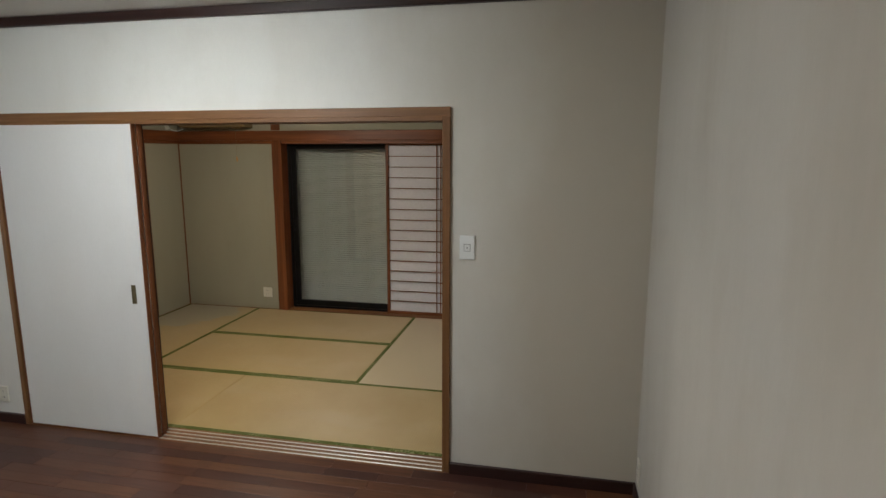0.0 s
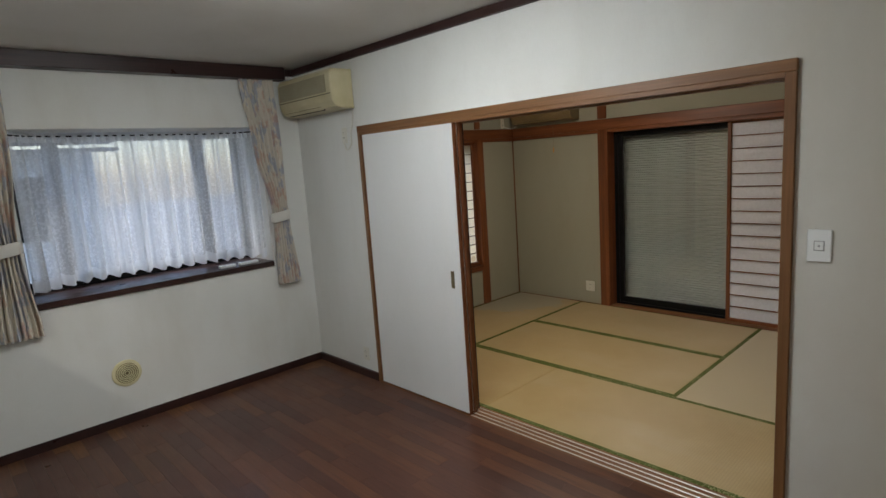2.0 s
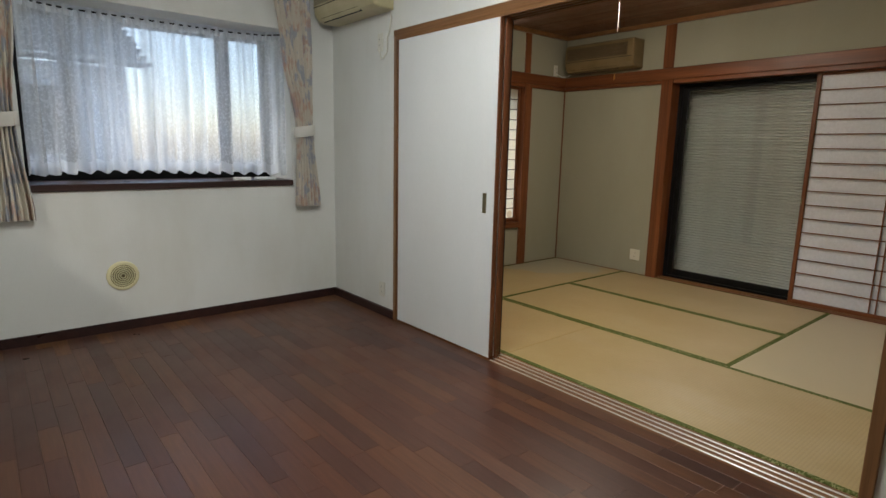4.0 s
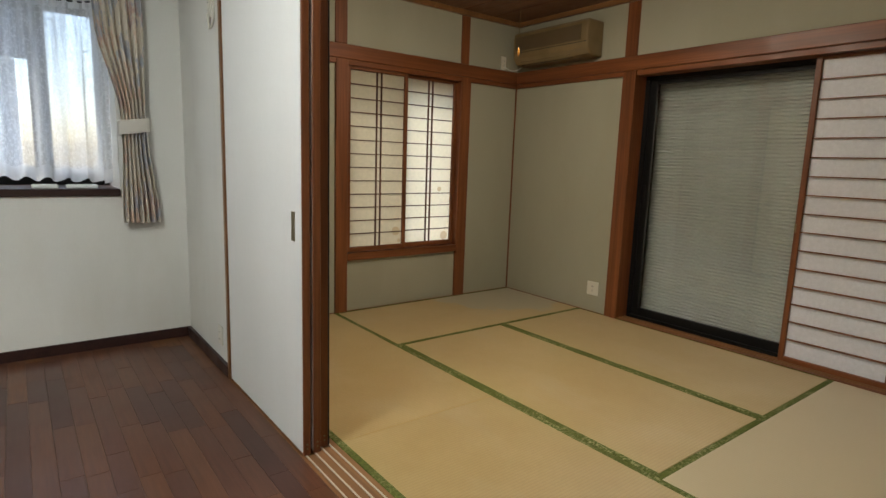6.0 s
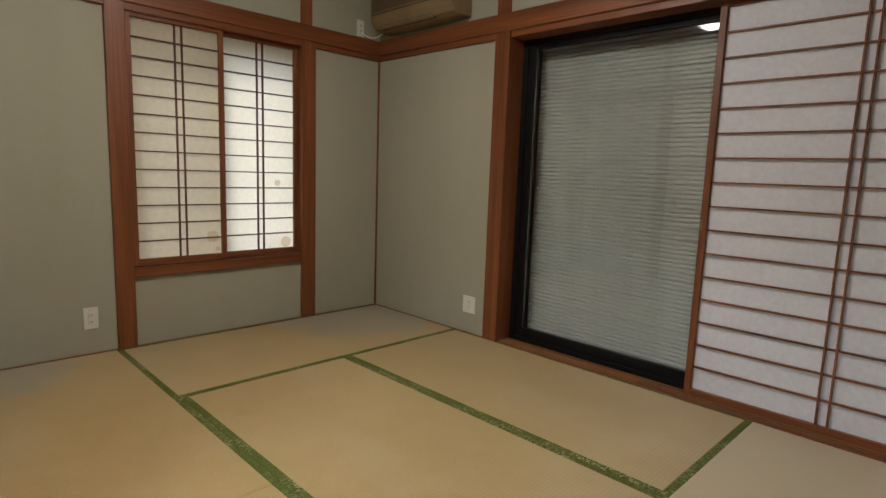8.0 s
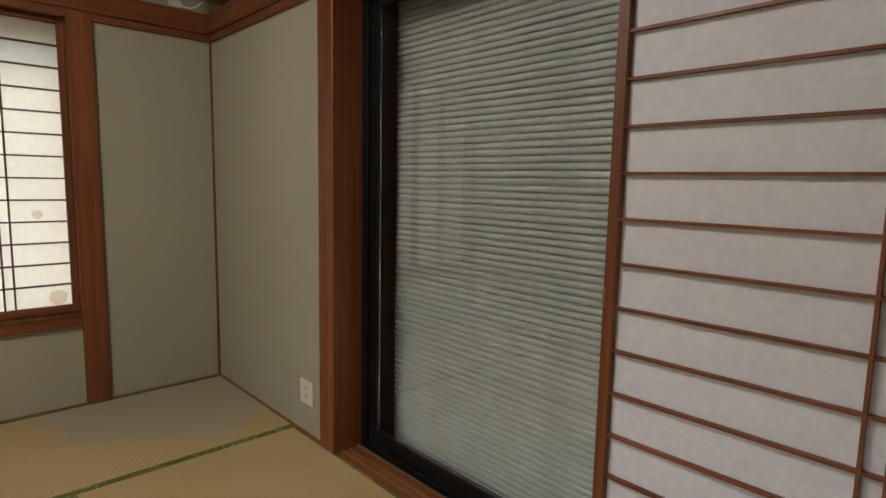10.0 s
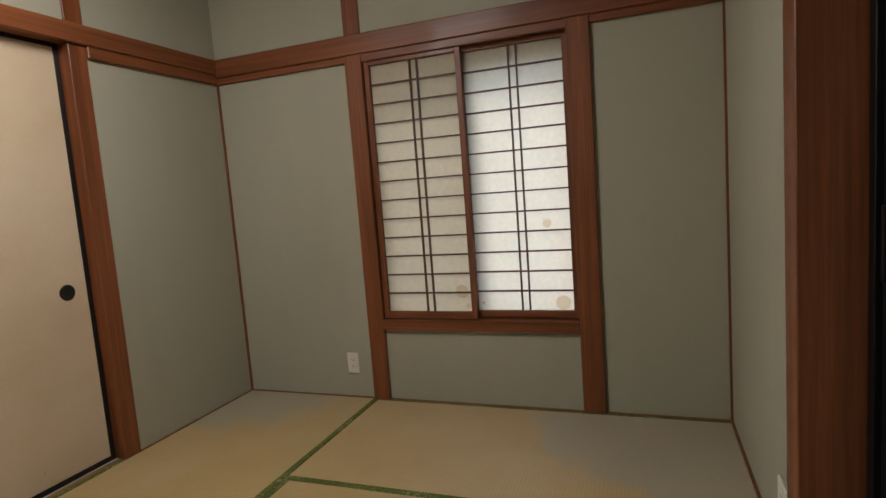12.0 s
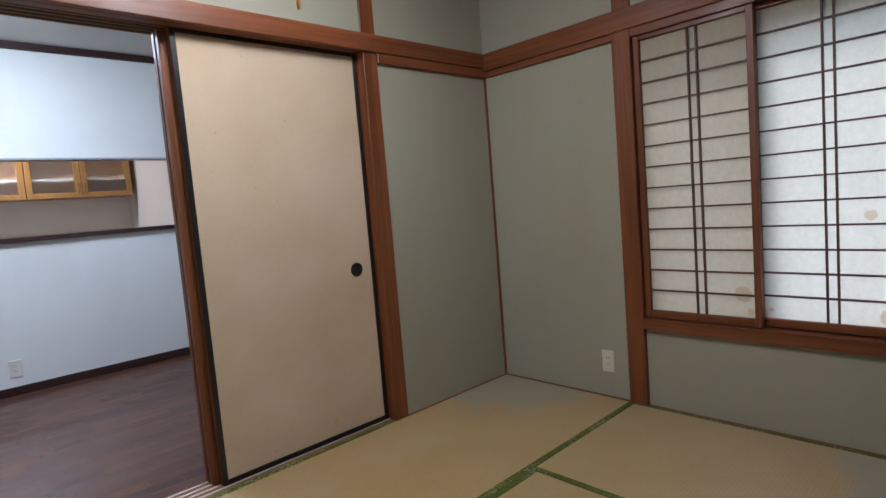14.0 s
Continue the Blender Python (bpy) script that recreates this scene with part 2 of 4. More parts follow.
def translucent(name, colour, through_share, clear=0.0, pattern=None, stain=False, spots=()):
    """Thin paper or cloth: diffuse, light passing through, and open weave."""
    m = material(name, colour, 0.8)
    n = Nodes(m)
    out = m.node_tree.nodes["Material Output"]
    dif = n.add("BsdfDiffuse", Color=(*colour, 1))
    tr = n.add("BsdfTranslucent", Color=(*colour, 1))
    m.node_tree.nodes.remove(n.b)
    mix = n.add("MixShader", Fac=through_share)
    n.link(dif.outputs[0], mix.inputs[1])
    n.link(tr.outputs[0], mix.inputs[2])
    last = mix
    if stain:
        f = n.noise(n.coords(), 40, 4, 0.7)
        c = n.ramp(f, [(0.35, tuple(x * 0.90 for x in colour)), (0.7, colour)])
        if spots:
            g = n.add("NewGeometry")
            wob = n.add("TexNoise", Scale=60.0, Detail=2.0)
            n.link(g.outputs["Position"], wob.inputs["Vector"])
        for (y, z, r) in spots:
            d = n.add("VectorMath")
            d.operation = "MULTIPLY_ADD"
            n.link(g.outputs["Position"], d.inputs[0])
            d.inputs[1].default_value, d.inputs[2].default_value = (0, 1, 1), (0, -y, -z)
            ln = n.add("VectorMath")
            ln.operation = "LENGTH"
            n.link(d.outputs[0], ln.inputs[0])
            div = n.add("Math")
            div.operation = "MULTIPLY_ADD"
            n.link(wob.outputs["Fac"], div.inputs[0])
            div.inputs[1].default_value = 0.012
            n.link(ln.outputs["Value"], div.inputs[2])
            edge = n.ramp(div.outputs[0], [(0, grey(0.75)), (r + 0.004, grey(0.85)), (r + 0.008, grey(0))])
            c = n.mix(edge, c, (0.60, 0.46, 0.27))
        for s in (dif, tr):
            n.link(c, s.inputs["Color"])
    if clear:
        op = n.add("BsdfTransparent")
        m2 = n.add("MixShader", Fac=clear)
        if pattern:
            f = n.noise(n.coords((1, 1, 1)), pattern, 3, 0.6)
            r = n.ramp(f, [(0.50, grey(clear)), (0.58, grey(clear * 0.62))])
            gather = n.noise(n.coords((1, 22, 0.5)), 1.0, 3, 0.5)
            r = n.mix(1.0, r, n.ramp(gather, [(0.36, grey(0.35)), (0.62, grey(1.25))]), "MULTIPLY")
            n.link(r, m2.inputs[0])
        n.link(mix.outputs[0], m2.inputs[1])
        n.link(op.outputs[0], m2.inputs[2])
        last = m2
    n.link(last.outputs[0], out.inputs[0])
    return m


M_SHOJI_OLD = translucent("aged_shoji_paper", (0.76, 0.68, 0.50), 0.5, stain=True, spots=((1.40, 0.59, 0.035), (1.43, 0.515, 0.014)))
# Spotted copy coloured lighter, so the right screen carries its stronger daylight.
M_SHOJI_OLD_LIT = translucent("spotted_lit_shoji_paper", (0.85, 0.78, 0.60), 0.60, stain=True, spots=((1.845, 0.917, 0.020), (1.905, 0.525, 0.036), (1.50, 0.525, 0.008)))
M_SHOJI_NEW = translucent("white_shoji_paper", (0.83, 0.84, 0.90), 0.15, stain=True)
M_LACE = translucent("white_lace", (0.88, 0.90, 0.92), 0.75, 0.36, 60)
M_LACE_BAND = translucent("dense_lace_band", (0.80, 0.82, 0.84), 0.45, 0.06)
M_LACE_HEM = translucent("doubled_lace_hem", (0.86, 0.88, 0.90), 0.7, 0.18)


def curtain_cloth():
    m = material("floral_curtain_cloth", (0.5, 0.48, 0.45), 0.85, spec=0.1)
    n = Nodes(m)
    f1 = n.noise(n.coords((1, 1, 0.5)), 15, 3, 0.6)
    f2 = n.noise(n.coords((1, 1, 0.6), (0.4, 0.2, 0.9)), 14, 3, 0.6)
    c = n.mix(n.ramp(f1, [(0.52, grey(0)), (0.58, grey(0.55))]), (0.62, 0.57, 0.48), (0.21, 0.27, 0.41))
    c = n.mix(n.ramp(f2, [(0.54, grey(0)), (0.62, grey(0.6))]), c, (0.52, 0.31, 0.22))
    n.colour(c)
    n.bump(n.noise(n.coords(), 700, 2), 0.2, 0.0005)
    return m


M_CURTAIN = curtain_cloth()


def glass(name, rough=0.0, tint=(1, 1, 1)):
    m = material(name, tint, rough)
    b = m.node_tree.nodes["Principled BSDF"]
    b.inputs["Transmission Weight"].default_value = 1.0
    b.inputs["IOR"].default_value = 1.45
    return m


M_GLASS = glass("window_glass")
M_FROST = glass("frosted_glass", 0.5, (0.98, 0.95, 0.88))
# Tinted dark to hold back daylight from the left screen; never in view.
M_FROST_DIMMING = glass("dimming_frosted_glass", 0.6, (0.32, 0.30, 0.25))


def shutter_mat():
    m = material("grey_green_shutter_steel", (0.40, 0.43, 0.37), 0.75, 0.0, 0.2)
    n = Nodes(m)
    n.colour(n.ramp(n.noise(n.coords((1, 1, 6)), 4, 4), [(0.3, (0.23, 0.24, 0.215)), (0.7, (0.29, 0.305, 0.275))]))
    return m


M_SHUTTER = shutter_mat()


def glow(name, colour, strength):
    m = material(name, (0.8, 0.8, 0.8), 0.5)
    b = m.node_tree.nodes["Principled BSDF"]
    b.inputs["Emission Color"].default_value = (*colour, 1)
    b.inputs["Emission Strength"].default_value = strength
    return m


M_FILL_K = glow("added_fill_diffuser", (1.0, 0.96, 0.9), 4.0)
M_LAMP_A = glow("lit_white_diffuser", (0.94, 0.98, 1.0), 15.0)
M_LAMP_B = glow("lit_warm_diffuser", (1.0, 0.92, 0.80), 10.5)


# ---- building helpers ----
def box(bm, x0, x1, y0, y1, z0, z1, bevel=0.0, segments=1):
    m = Matrix.LocRotScale(((x0 + x1) / 2, (y0 + y1) / 2, (z0 + z1) / 2), None, (abs(x1 - x0), abs(y1 - y0), abs(z1 - z0)))
    made = bmesh.ops.create_cube(bm, size=1.0, matrix=m)["verts"]
    if bevel:
        edges = list({e for v in made for e in v.link_edges})
        bmesh.ops.bevel(bm, geom=edges, offset=bevel, segments=segments, affect="EDGES", profile=0.5)
    return bm


def boxes(*rows, bevel=0.0):
    bm = bmesh.new()
    for r in rows:
        box(bm, *r, bevel=bevel)
    return bm


def tube(bm, points, radius, sides=8):
    """A round bar along a line of points."""
    rings = []
    pts = [Vector(p) for p in points]
    for i, p in enumerate(pts):
        d = (pts[min(i + 1, len(pts) - 1)] - pts[max(i - 1, 0)]).normalized()
        a = d.orthogonal().normalized() if abs(d.z) > 0.99 else d.cross(Vector((0, 0, 1))).normalized()
        b = d.cross(a).normalized()
        rings.append([bm.verts.new(p + radius * (math.cos(k * math.tau / sides) * a + math.sin(k * math.tau / sides) * b)) for k in range(sides)])
    for r, s in zip(rings, rings[1:]):
        for k in range(sides):
            bm.faces.new((r[k], r[(k + 1) % sides], s[(k + 1) % sides], s[k]))
    bm.faces.new(rings[0][::-1])
    bm.faces.new(rings[-1])
    return bm


def turned(bm, centre, axis, profile, sides=32):
    """A lathe shape: profile rows of (radius, height along axis)."""
    ax = Vector(axis).normalized()
    a = ax.orthogonal().normalized()
    b = ax.cross(a)
    rings = [[bm.verts.new(Vector(centre) + ax * h + r * (math.cos(k * math.tau / sides) * a + math.sin(k * math.tau / sides) * b)) for k in range(sides)] for r, h in profile]
    for r, s in zip(rings, rings[1:]):
        for k in range(sides):
            bm.faces.new((r[k], r[(k + 1) % sides], s[(k + 1) % sides], s[k]))
    bm.faces.new(rings[0][::-1])
    bm.faces.new(rings[-1])
    bmesh.ops.recalc_face_normals(bm, faces=bm.faces[:])
    return bm


def part(name, bm, mat, parent=None, label="", smooth=False):
    me = bpy.data.meshes.new(name)
    bm.to_mesh(me)
    bm.free()
    me.materials.append(mat)
    if smooth:
        me.shade_smooth()
    ob = new(name, me)
    if parent is not None:
        ob.parent = parent
        ob.matrix_parent_inverse = parent.matrix_basis.inverted()
    return tagged(ob, label)


def thing(name, label, category, at=(0, 0, 0), group=""):
    ob = new(name)
    ob.empty_display_size = 0.05
    ob.location = at
    return tagged(ob, label, category, group)


def structure(name, bm, mat, label="", category=""):
    return tagged(part(name, bm, mat), label, category, kind="structure")


# ---- setting: walls, floors, ceilings ----
WY = -0.14                  # face of the partition on the boarded side
TY = 0.02                    # its plaster face on the mat side
KY = -2.59                  # face of the kitchen counter wall
EX = 4.515                  # east wall of the boarded room
NY = 2.63                   # north wall of the mat room
H1, H2 = 2.43, 2.36         # ceilings
BY0, BY1, BZ0, BZ1 = -2.08, -0.49, 0.930, 1.985   # bay opening
FX0, FX1, FZ = 0.86, 3.522, 1.870                   # opening with the sliding doors

structure("wall_west_living", boxes((-0.14, 0, -4.7, BY0, 0, H1), (-0.14, 0, BY1, WY, 0, H1), (-0.14, 0, BY0, BY1, 0, BZ0 - 0.04), (-0.14, 0, BY0, BY1, BZ1, H1)), M_WALL, "white papered wall below and around a bay window", "wall")
structure("wall_partition_living", boxes((-0.14, FX0 - 0.03, WY, -0.075, 0, H1), (FX0 - 0.03, FX1 + 0.03, WY, -0.075, FZ + 0.045, H1), (FX1 + 0.03, EX + 0.12, WY, -0.075, 0, H1)), M_WALL_EAST_SHADE, "stained white papered wall, shade painted in beside the opening", "wall")
structure("wall_east_living", boxes((EX, EX + 0.12, -4.7, WY, 0, H1)), M_WALL_SHADED, "plain white papered wall, stained, coloured darker for shade", "wall")
structure("wall_south_kitchen", boxes((-0.14, EX + 0.12, -4.72, -4.58, 0, H1)), M_TILE, "beige kitchen wall", "wall")
structure("wall_kitchen_side", boxes((0.68, 0.79, -4.58, KY - 0.12, 0, H1)), M_TILE, "beige kitchen side wall", "wall")
structure("wall_counter", boxes((0.0, 3.35, KY - 0.12, KY, 0, 1.055), (0.0, 3.35, KY - 0.12, KY, 1.635, H1), (0, 0.45, KY - 0.12, KY, 1.055, 1.635)), M_WALL, "white wall with a wide kitchen hatch", "wall")
structure("ceiling_living", boxes((-0.14, EX + 0.12, -4.72, WY, H1, H1 + 0.1)), M_CEIL, "off-white papered ceiling", "ceiling")

WIN = (0.955, 1.985, 0.42, 1.80)      # shoji window in the west plaster wall: y, y, z, z
structure("wall_west_mat_room", boxes((-0.14, 0, -0.075, WIN[0] - 0.03, 0, H2), (-0.14, 0, WIN[1] + 0.03, NY + 0.14, 0, H2), (-0.14, 0, WIN[0] - 0.03, WIN[1] + 0.03, 0, WIN[2] - 0.02), (-0.14, 0, WIN[0] - 0.03, WIN[1] + 0.03, WIN[3] + 0.037, H2)), M_JURAKU, "green-grey sand plaster wall", "wall")
DX0, DX1 = 1.226, 3.50
structure("wall_north", boxes((-0.14, DX0 - 0.03, NY, NY + 0.14, -0.1, H2), (DX1, 3.66, NY, NY + 0.14, -0.1, H2), (DX0 - 0.03, DX1, NY, NY + 0.14, 1.84, H2), (DX0 - 0.03, DX1, NY + 0.06, NY + 0.14, -0.1, 0.0)), M_JURAKU, "green-grey sand plaster wall", "wall")
structure("wall_east_mat_room", boxes((3.53, 3.66, -0.075, NY, 0, H2)), M_JURAKU, "green-grey sand plaster wall", "wall")
structure("wall_partition_mat_room", boxes((0, 0.805, -0.075, TY, 0, H2), (0.805, 3.53, -0.075, TY, 1.93, H2)), M_JURAKU, "green-grey sand plaster wall", "wall")
bm = boxes((-0.14, 3.66, -0.075, NY + 0.14, H2, H2 + 0.1))
for i in range(8):
    box(bm, 0.0, 3.53, 0.005 + i * 0.33, 0.325 + i * 0.33, H2 - 0.006, H2 + 0.002, 0.002)
structure("ceiling_mat_room", bm, M_CEILWOOD, "brown cedar board ceiling", "ceiling")
bm = bmesh.new()
for row in ((0.0, 3.53, NY - 0.03, NY), (0.0, 3.53, TY, TY + 0.03), (0, 0.03, TY + 0.03, NY - 0.03), (3.50, 3.53, TY + 0.03, NY - 0.03)):
    box(bm, *row, H2 - 0.045, H2 - 0.006, 0.003)
structure("trim_ceiling_mat_room", bm, M_GOLD[0], "light brown timber ceiling trim", "trim")
structure("cornice", boxes((0, EX, WY - 0.03, WY, H1 - 0.05, H1 - 0.001), (EX - 0.03, EX, -4.58, WY - 0.03, H1 - 0.05, H1 - 0.001), (0, EX - 0.03, KY, KY + 0.03, H1 - 0.05, H1 - 0.001), bevel=0.004), M_DARK[0], "dark brown ceiling trim", "trim")
structure("curtain_box", boxes((0.0, 0.11, -2.50, -0.27, H1 - 0.095, H1 - 0.001), (0.0, 0.03, -0.27, WY - 0.03, H1 - 0.05, H1 - 0.001), bevel=0.004), M_DARK[1], "dark brown curtain box along the ceiling", "trim")
structure("baseboard", boxes((0, 0.012, KY, WY, -0.012, 0.06), (0.012, FX0 - 0.03, WY - 0.019, WY, -0.012, 0.06), (FX1 + 0.04, EX - 0.012, WY - 0.019, WY, -0.012, 0.06), (EX - 0.012, EX, -4.5, WY, 0, 0.06), (0.012, 3.35, KY, KY + 0.012, 0, 0.06), bevel=0.002), M_DARK[0], "dark brown baseboard", "baseboard")
structure("floor", boxes((-0.14, EX + 0.12, -4.72, -0.076, -0.12, -0.012)), M_JOINT, "dark red-brown wooden floor", "floor")
structure("subfloor_mat_room", boxes((-0.14, 3.66, 0.0, NY + 0.06, -0.12, -0.05)), M_JOINT, "dark floor under the straw mats", "floor")
# thin timber edging between the mats and the walls
structure("mat_edging", boxes((0, 0.012, 0.0, NY, -0.05, 0.004), (0.012, DX0, NY - 0.012, NY, -0.05, 0.004), (0.012, 0.805, TY, TY + 0.010, -0.05, 0.004), (3.515, 3.53, 0, NY, -0.05, 0.004)), M_RED[1], "thin timber strip along the mats", "trim")

# frame of the sliding-door opening
fr = structure("door_frame", boxes((FX0 - 0.03, FX1 + 0.04, WY - 0.018, -0.02, FZ, FZ + 0.045), bevel=0.003), M_GOLD[0], "golden brown timber frame of the wide opening", "door frame")
part("jamb", boxes((FX0 - 0.03, FX0, WY - 0.016, -0.075, 0, FZ), bevel=0.003), M_GOLD[2], fr)
part("jamb", boxes((FX1, FX1 + 0.04, WY - 0.016, -0.0, 0, FZ), bevel=0.003), M_GOLD[2], fr)
part("head_guide", boxes(*[(FX0, FX1, y, y + 0.010, FZ - 0.02, FZ) for y in (-0.155, -0.118, -0.081, -0.044)]), M_GOLD[0], fr)
sill = structure("threshold", boxes((FX0 - 0.03, FX1 + 0.04, -0.157, 0.0, -0.05, -0.002)), M_GOLD[0], "worn timber threshold with metal rails", "threshold")
for y in (-0.138, -0.101, -0.064, -0.027):
    part("rail", boxes((FX0, FX1, y - 0.0030, y + 0.0030, -0.002, 0.003), bevel=0.001), M_RAIL, sill, "shiny metal rail")

# timber posts and rails of the mat room
def post(name, row, axis=2, label="red-brown timber post"):
    return structure(name, boxes(row, bevel=0.003), M_RED[axis], label, "post")


post("post_window_south", (-0.138, 0.024, 0.86, 0.955, 0, 1.836))
post("post_window_north", (-0.138, 0.024, 1.985, 2.088, 0, 1.836))
post("post_upper_south", (-0.05, 0.008, 0.86, 0.955, 1.94, H2 - 0.045))
post("post_upper_north", (-0.05, 0.008, 1.985, 2.07, 1.94, H2 - 0.045))
post("post_partition", (0.805, 0.888, -0.070, 0.030, 0, 1.852))
post("post_upper_partition", (0.802, 0.888, -0.05, TY + 0.008, 1.94, H2 - 0.045))
post("post_door", (1.118, DX0, NY - 0.024, NY + 0.138, 0, 1.839))
post("post_upper_door", (1.11, 1.212, NY - 0.008, NY + 0.05, 1.94, H2 - 0.045))


def rail_moulding(name, rows, axis):
    structure(name, boxes(*rows, bevel=0.004), M_RED[axis], "red-brown timber rail round the room", "rail")


rail_moulding("rail_west", [(0.0, 0.030, 0.0, NY, 1.835, 1.935), (0.0, 0.020, 0.0, NY, 1.80, 1.835)], 1)
rail_moulding("rail_north", [(0.03, 3.50, NY - 0.030, NY, 1.835, 1.935), (0.02, DX0, NY - 0.020, NY, 1.80, 1.835)], 0)
rail_moulding("rail_south", [(0.03, 3.50, TY, TY + 0.030, 1.852, 1.935), (0.02, 0.805, TY, TY + 0.020, 1.80, 1.852), (0.885, FX1, -0.028, TY + 0.004, 1.851, 1.862)], 0)
structure("corner_strip", boxes((0, 0.010, NY - 0.010, NY, 0.004, 1.80)), M_RED[2], "thin timber corner strip", "trim")
structure("corner_strip_south", boxes((0, 0.010, TY, TY + 0.010, 0.004, 1.80)), M_RED[2], "thin timber corner strip", "trim")

# ---- mat room: straw mats ----
def tatami(cx, cy, turn, rush_mat):
    """A straw mat 1.76 m by 0.88 m, long along its own x."""
    t = thing("tatami_mat", ("pale" if rush_mat is M_RUSH_SHEEN else "golden") + " woven straw mat with faded green cloth borders", "tatami mat", (cx, cy, 0), "straw mats of the room")
    if turn:
        t.rotation_euler = (0, 0, radians(90))
    g = 0.0005
    for name, bm, mat, lab in (
        ("rush_surface", boxes((-0.88 + g, 0.88 - g, -0.412, 0.412, -0.05, 0.0), bevel=0.003), rush_mat, ""),
        ("border", boxes((-0.88 + g, 0.88 - g, -0.44 + g, -0.409, -0.05, 0.0018), bevel=0.002), M_HERI, "faded green cloth border"),
        ("border", boxes((-0.88 + g, 0.88 - g, 0.409, 0.44 - g, -0.05, 0.0018), bevel=0.002), M_HERI, "faded green cloth border"),
    ):
        p = part(name, bm, mat, None, lab)
        p.parent = t
    return t


# The east mat takes the copy with sheen put into its colour.
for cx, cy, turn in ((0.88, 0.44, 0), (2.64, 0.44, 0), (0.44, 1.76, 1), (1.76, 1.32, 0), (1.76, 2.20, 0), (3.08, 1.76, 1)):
    tatami(cx, cy, turn, M_RUSH_SHEEN if cx > 3 else M_RUSH)


# ---- sliding doors between the rooms ----
def sliding_door(x0, y_front, y_back, label, width=0.905, beige=False, pull_y=None):
    """A papered sliding door between two y planes."""
    x1, z0, z1 = x0 + width, 0.003, 1.858 if beige else FZ - 0.004
    d = thing("sliding_door", label, "sliding door", (x0 + 0.45, (y_front + y_back) / 2, 0), "sliding doors of the wide opening")
    part("core", boxes((x0 + 0.02, x1 - 0.02, y_front + 0.004, y_back - 0.004, z0 + 0.02, z1 - 0.02)), M_GOLD[2], d)
    part("front_paper", boxes((x0 + 0.012, x1 - 0.006, y_front + 0.0015, y_front + 0.0045, z0 + 0.012, z1 - 0.012)), M_FUSUMA_W, d, "white paper face")
    part("stile", boxes((x1 - 0.022, x1, y_front + 0.003, y_back - 0.003, z0, z1), bevel=0.002), M_RED[2], d)
    part("stile", boxes((x0, x0 + 0.022, y_front + 0.003, y_back - 0.003, z0, z1), bevel=0.002), M_RED[2], d)
    part("bottom_rail", boxes((x0 + 0.022, x1 - 0.022, y_front + 0.005, y_back - 0.003, z0, z0 + 0.02)), M_RED[0], d)
    part("top_rail", boxes((x0 + 0.022, x1 - 0.022, y_front + 0.005, y_back - 0.003, z1 - 0.02, z1)), M_RED[0], d)
    if beige:
        part("back_paper", boxes((x0 + 0.018, x1 - 0.018, y_back - 0.004, y_back - 0.001, z0 + 0.018, z1 - 0.018)), M_FUSUMA_B, d, "beige fibrous paper face")
        e = 0.022
        bm = boxes((x0, x0 + e, y_back - 0.003, y_back + 0.003, z0, z1), (x1 - e, x1, y_back - 0.003, y_back + 0.003, z0, z1), (x0 + e, x1 - e, y_back - 0.003, y_back + 0.003, z0, z0 + e), (x0 + e, x1 - e, y_back - 0.003, y_back + 0.003, z1 - e, z1), bevel=0.001)
        part("lacquer_frame", bm, M_BLACK, d, "thin black lacquer frame")
        pull = part("finger_pull", turned(bmesh.new(), (x0 + 0.110, y_back - 0.001, 0.80), (0, 1, 0), [(0.034, -0.002), (0.034, 0.003), (0.029, 0.004), (0.026, 0.001), (0.008, 0.0005)]), M_BLACK, d, "round black finger pull", True)
    if pull_y is not None:
        xc, zc = x1 - 0.077, 0.89
        part("finger_pull", boxes((xc - 0.014, xc - 0.010, y_front - 0.0015, y_front + 0.004, zc - 0.055, zc + 0.055), (xc + 0.010, xc + 0.014, y_front - 0.0015, y_front + 0.004, zc - 0.055, zc + 0.055), (xc - 0.010, xc + 0.010, y_front - 0.0015, y_front + 0.004, zc + 0.051, zc + 0.055), (xc - 0.010, xc + 0.010, y_front - 0.0015, y_front + 0.004, zc - 0.055, zc - 0.051), (xc - 0.010, xc + 0.010, y_front + 0.0005, y_front + 0.003, zc - 0.051, zc + 0.051)), M_BRASS, d, "aged brass recessed pull")
    for k in (0.030, 0.048):
        part("screw", turned(bmesh.new(), (x1, (y_front + y_back) / 2, k), (1, 0, 0), [(0.004, -0.001), (0.004, 0.0012), (0.001, 0.0015)], 10), M_BRASS, d)
    return d


sliding_door(0.872, -0.154, -0.118, "white papered sliding door pushed open, brown stiles", 0.914, pull_y=True)
sliding_door(0.868, -0.112, -0.076, "white papered sliding door stacked behind another", 0.918)
sliding_door(0.890, -0.070, -0.033, "beige papered sliding door with a thin black frame", 0.868, beige=True)


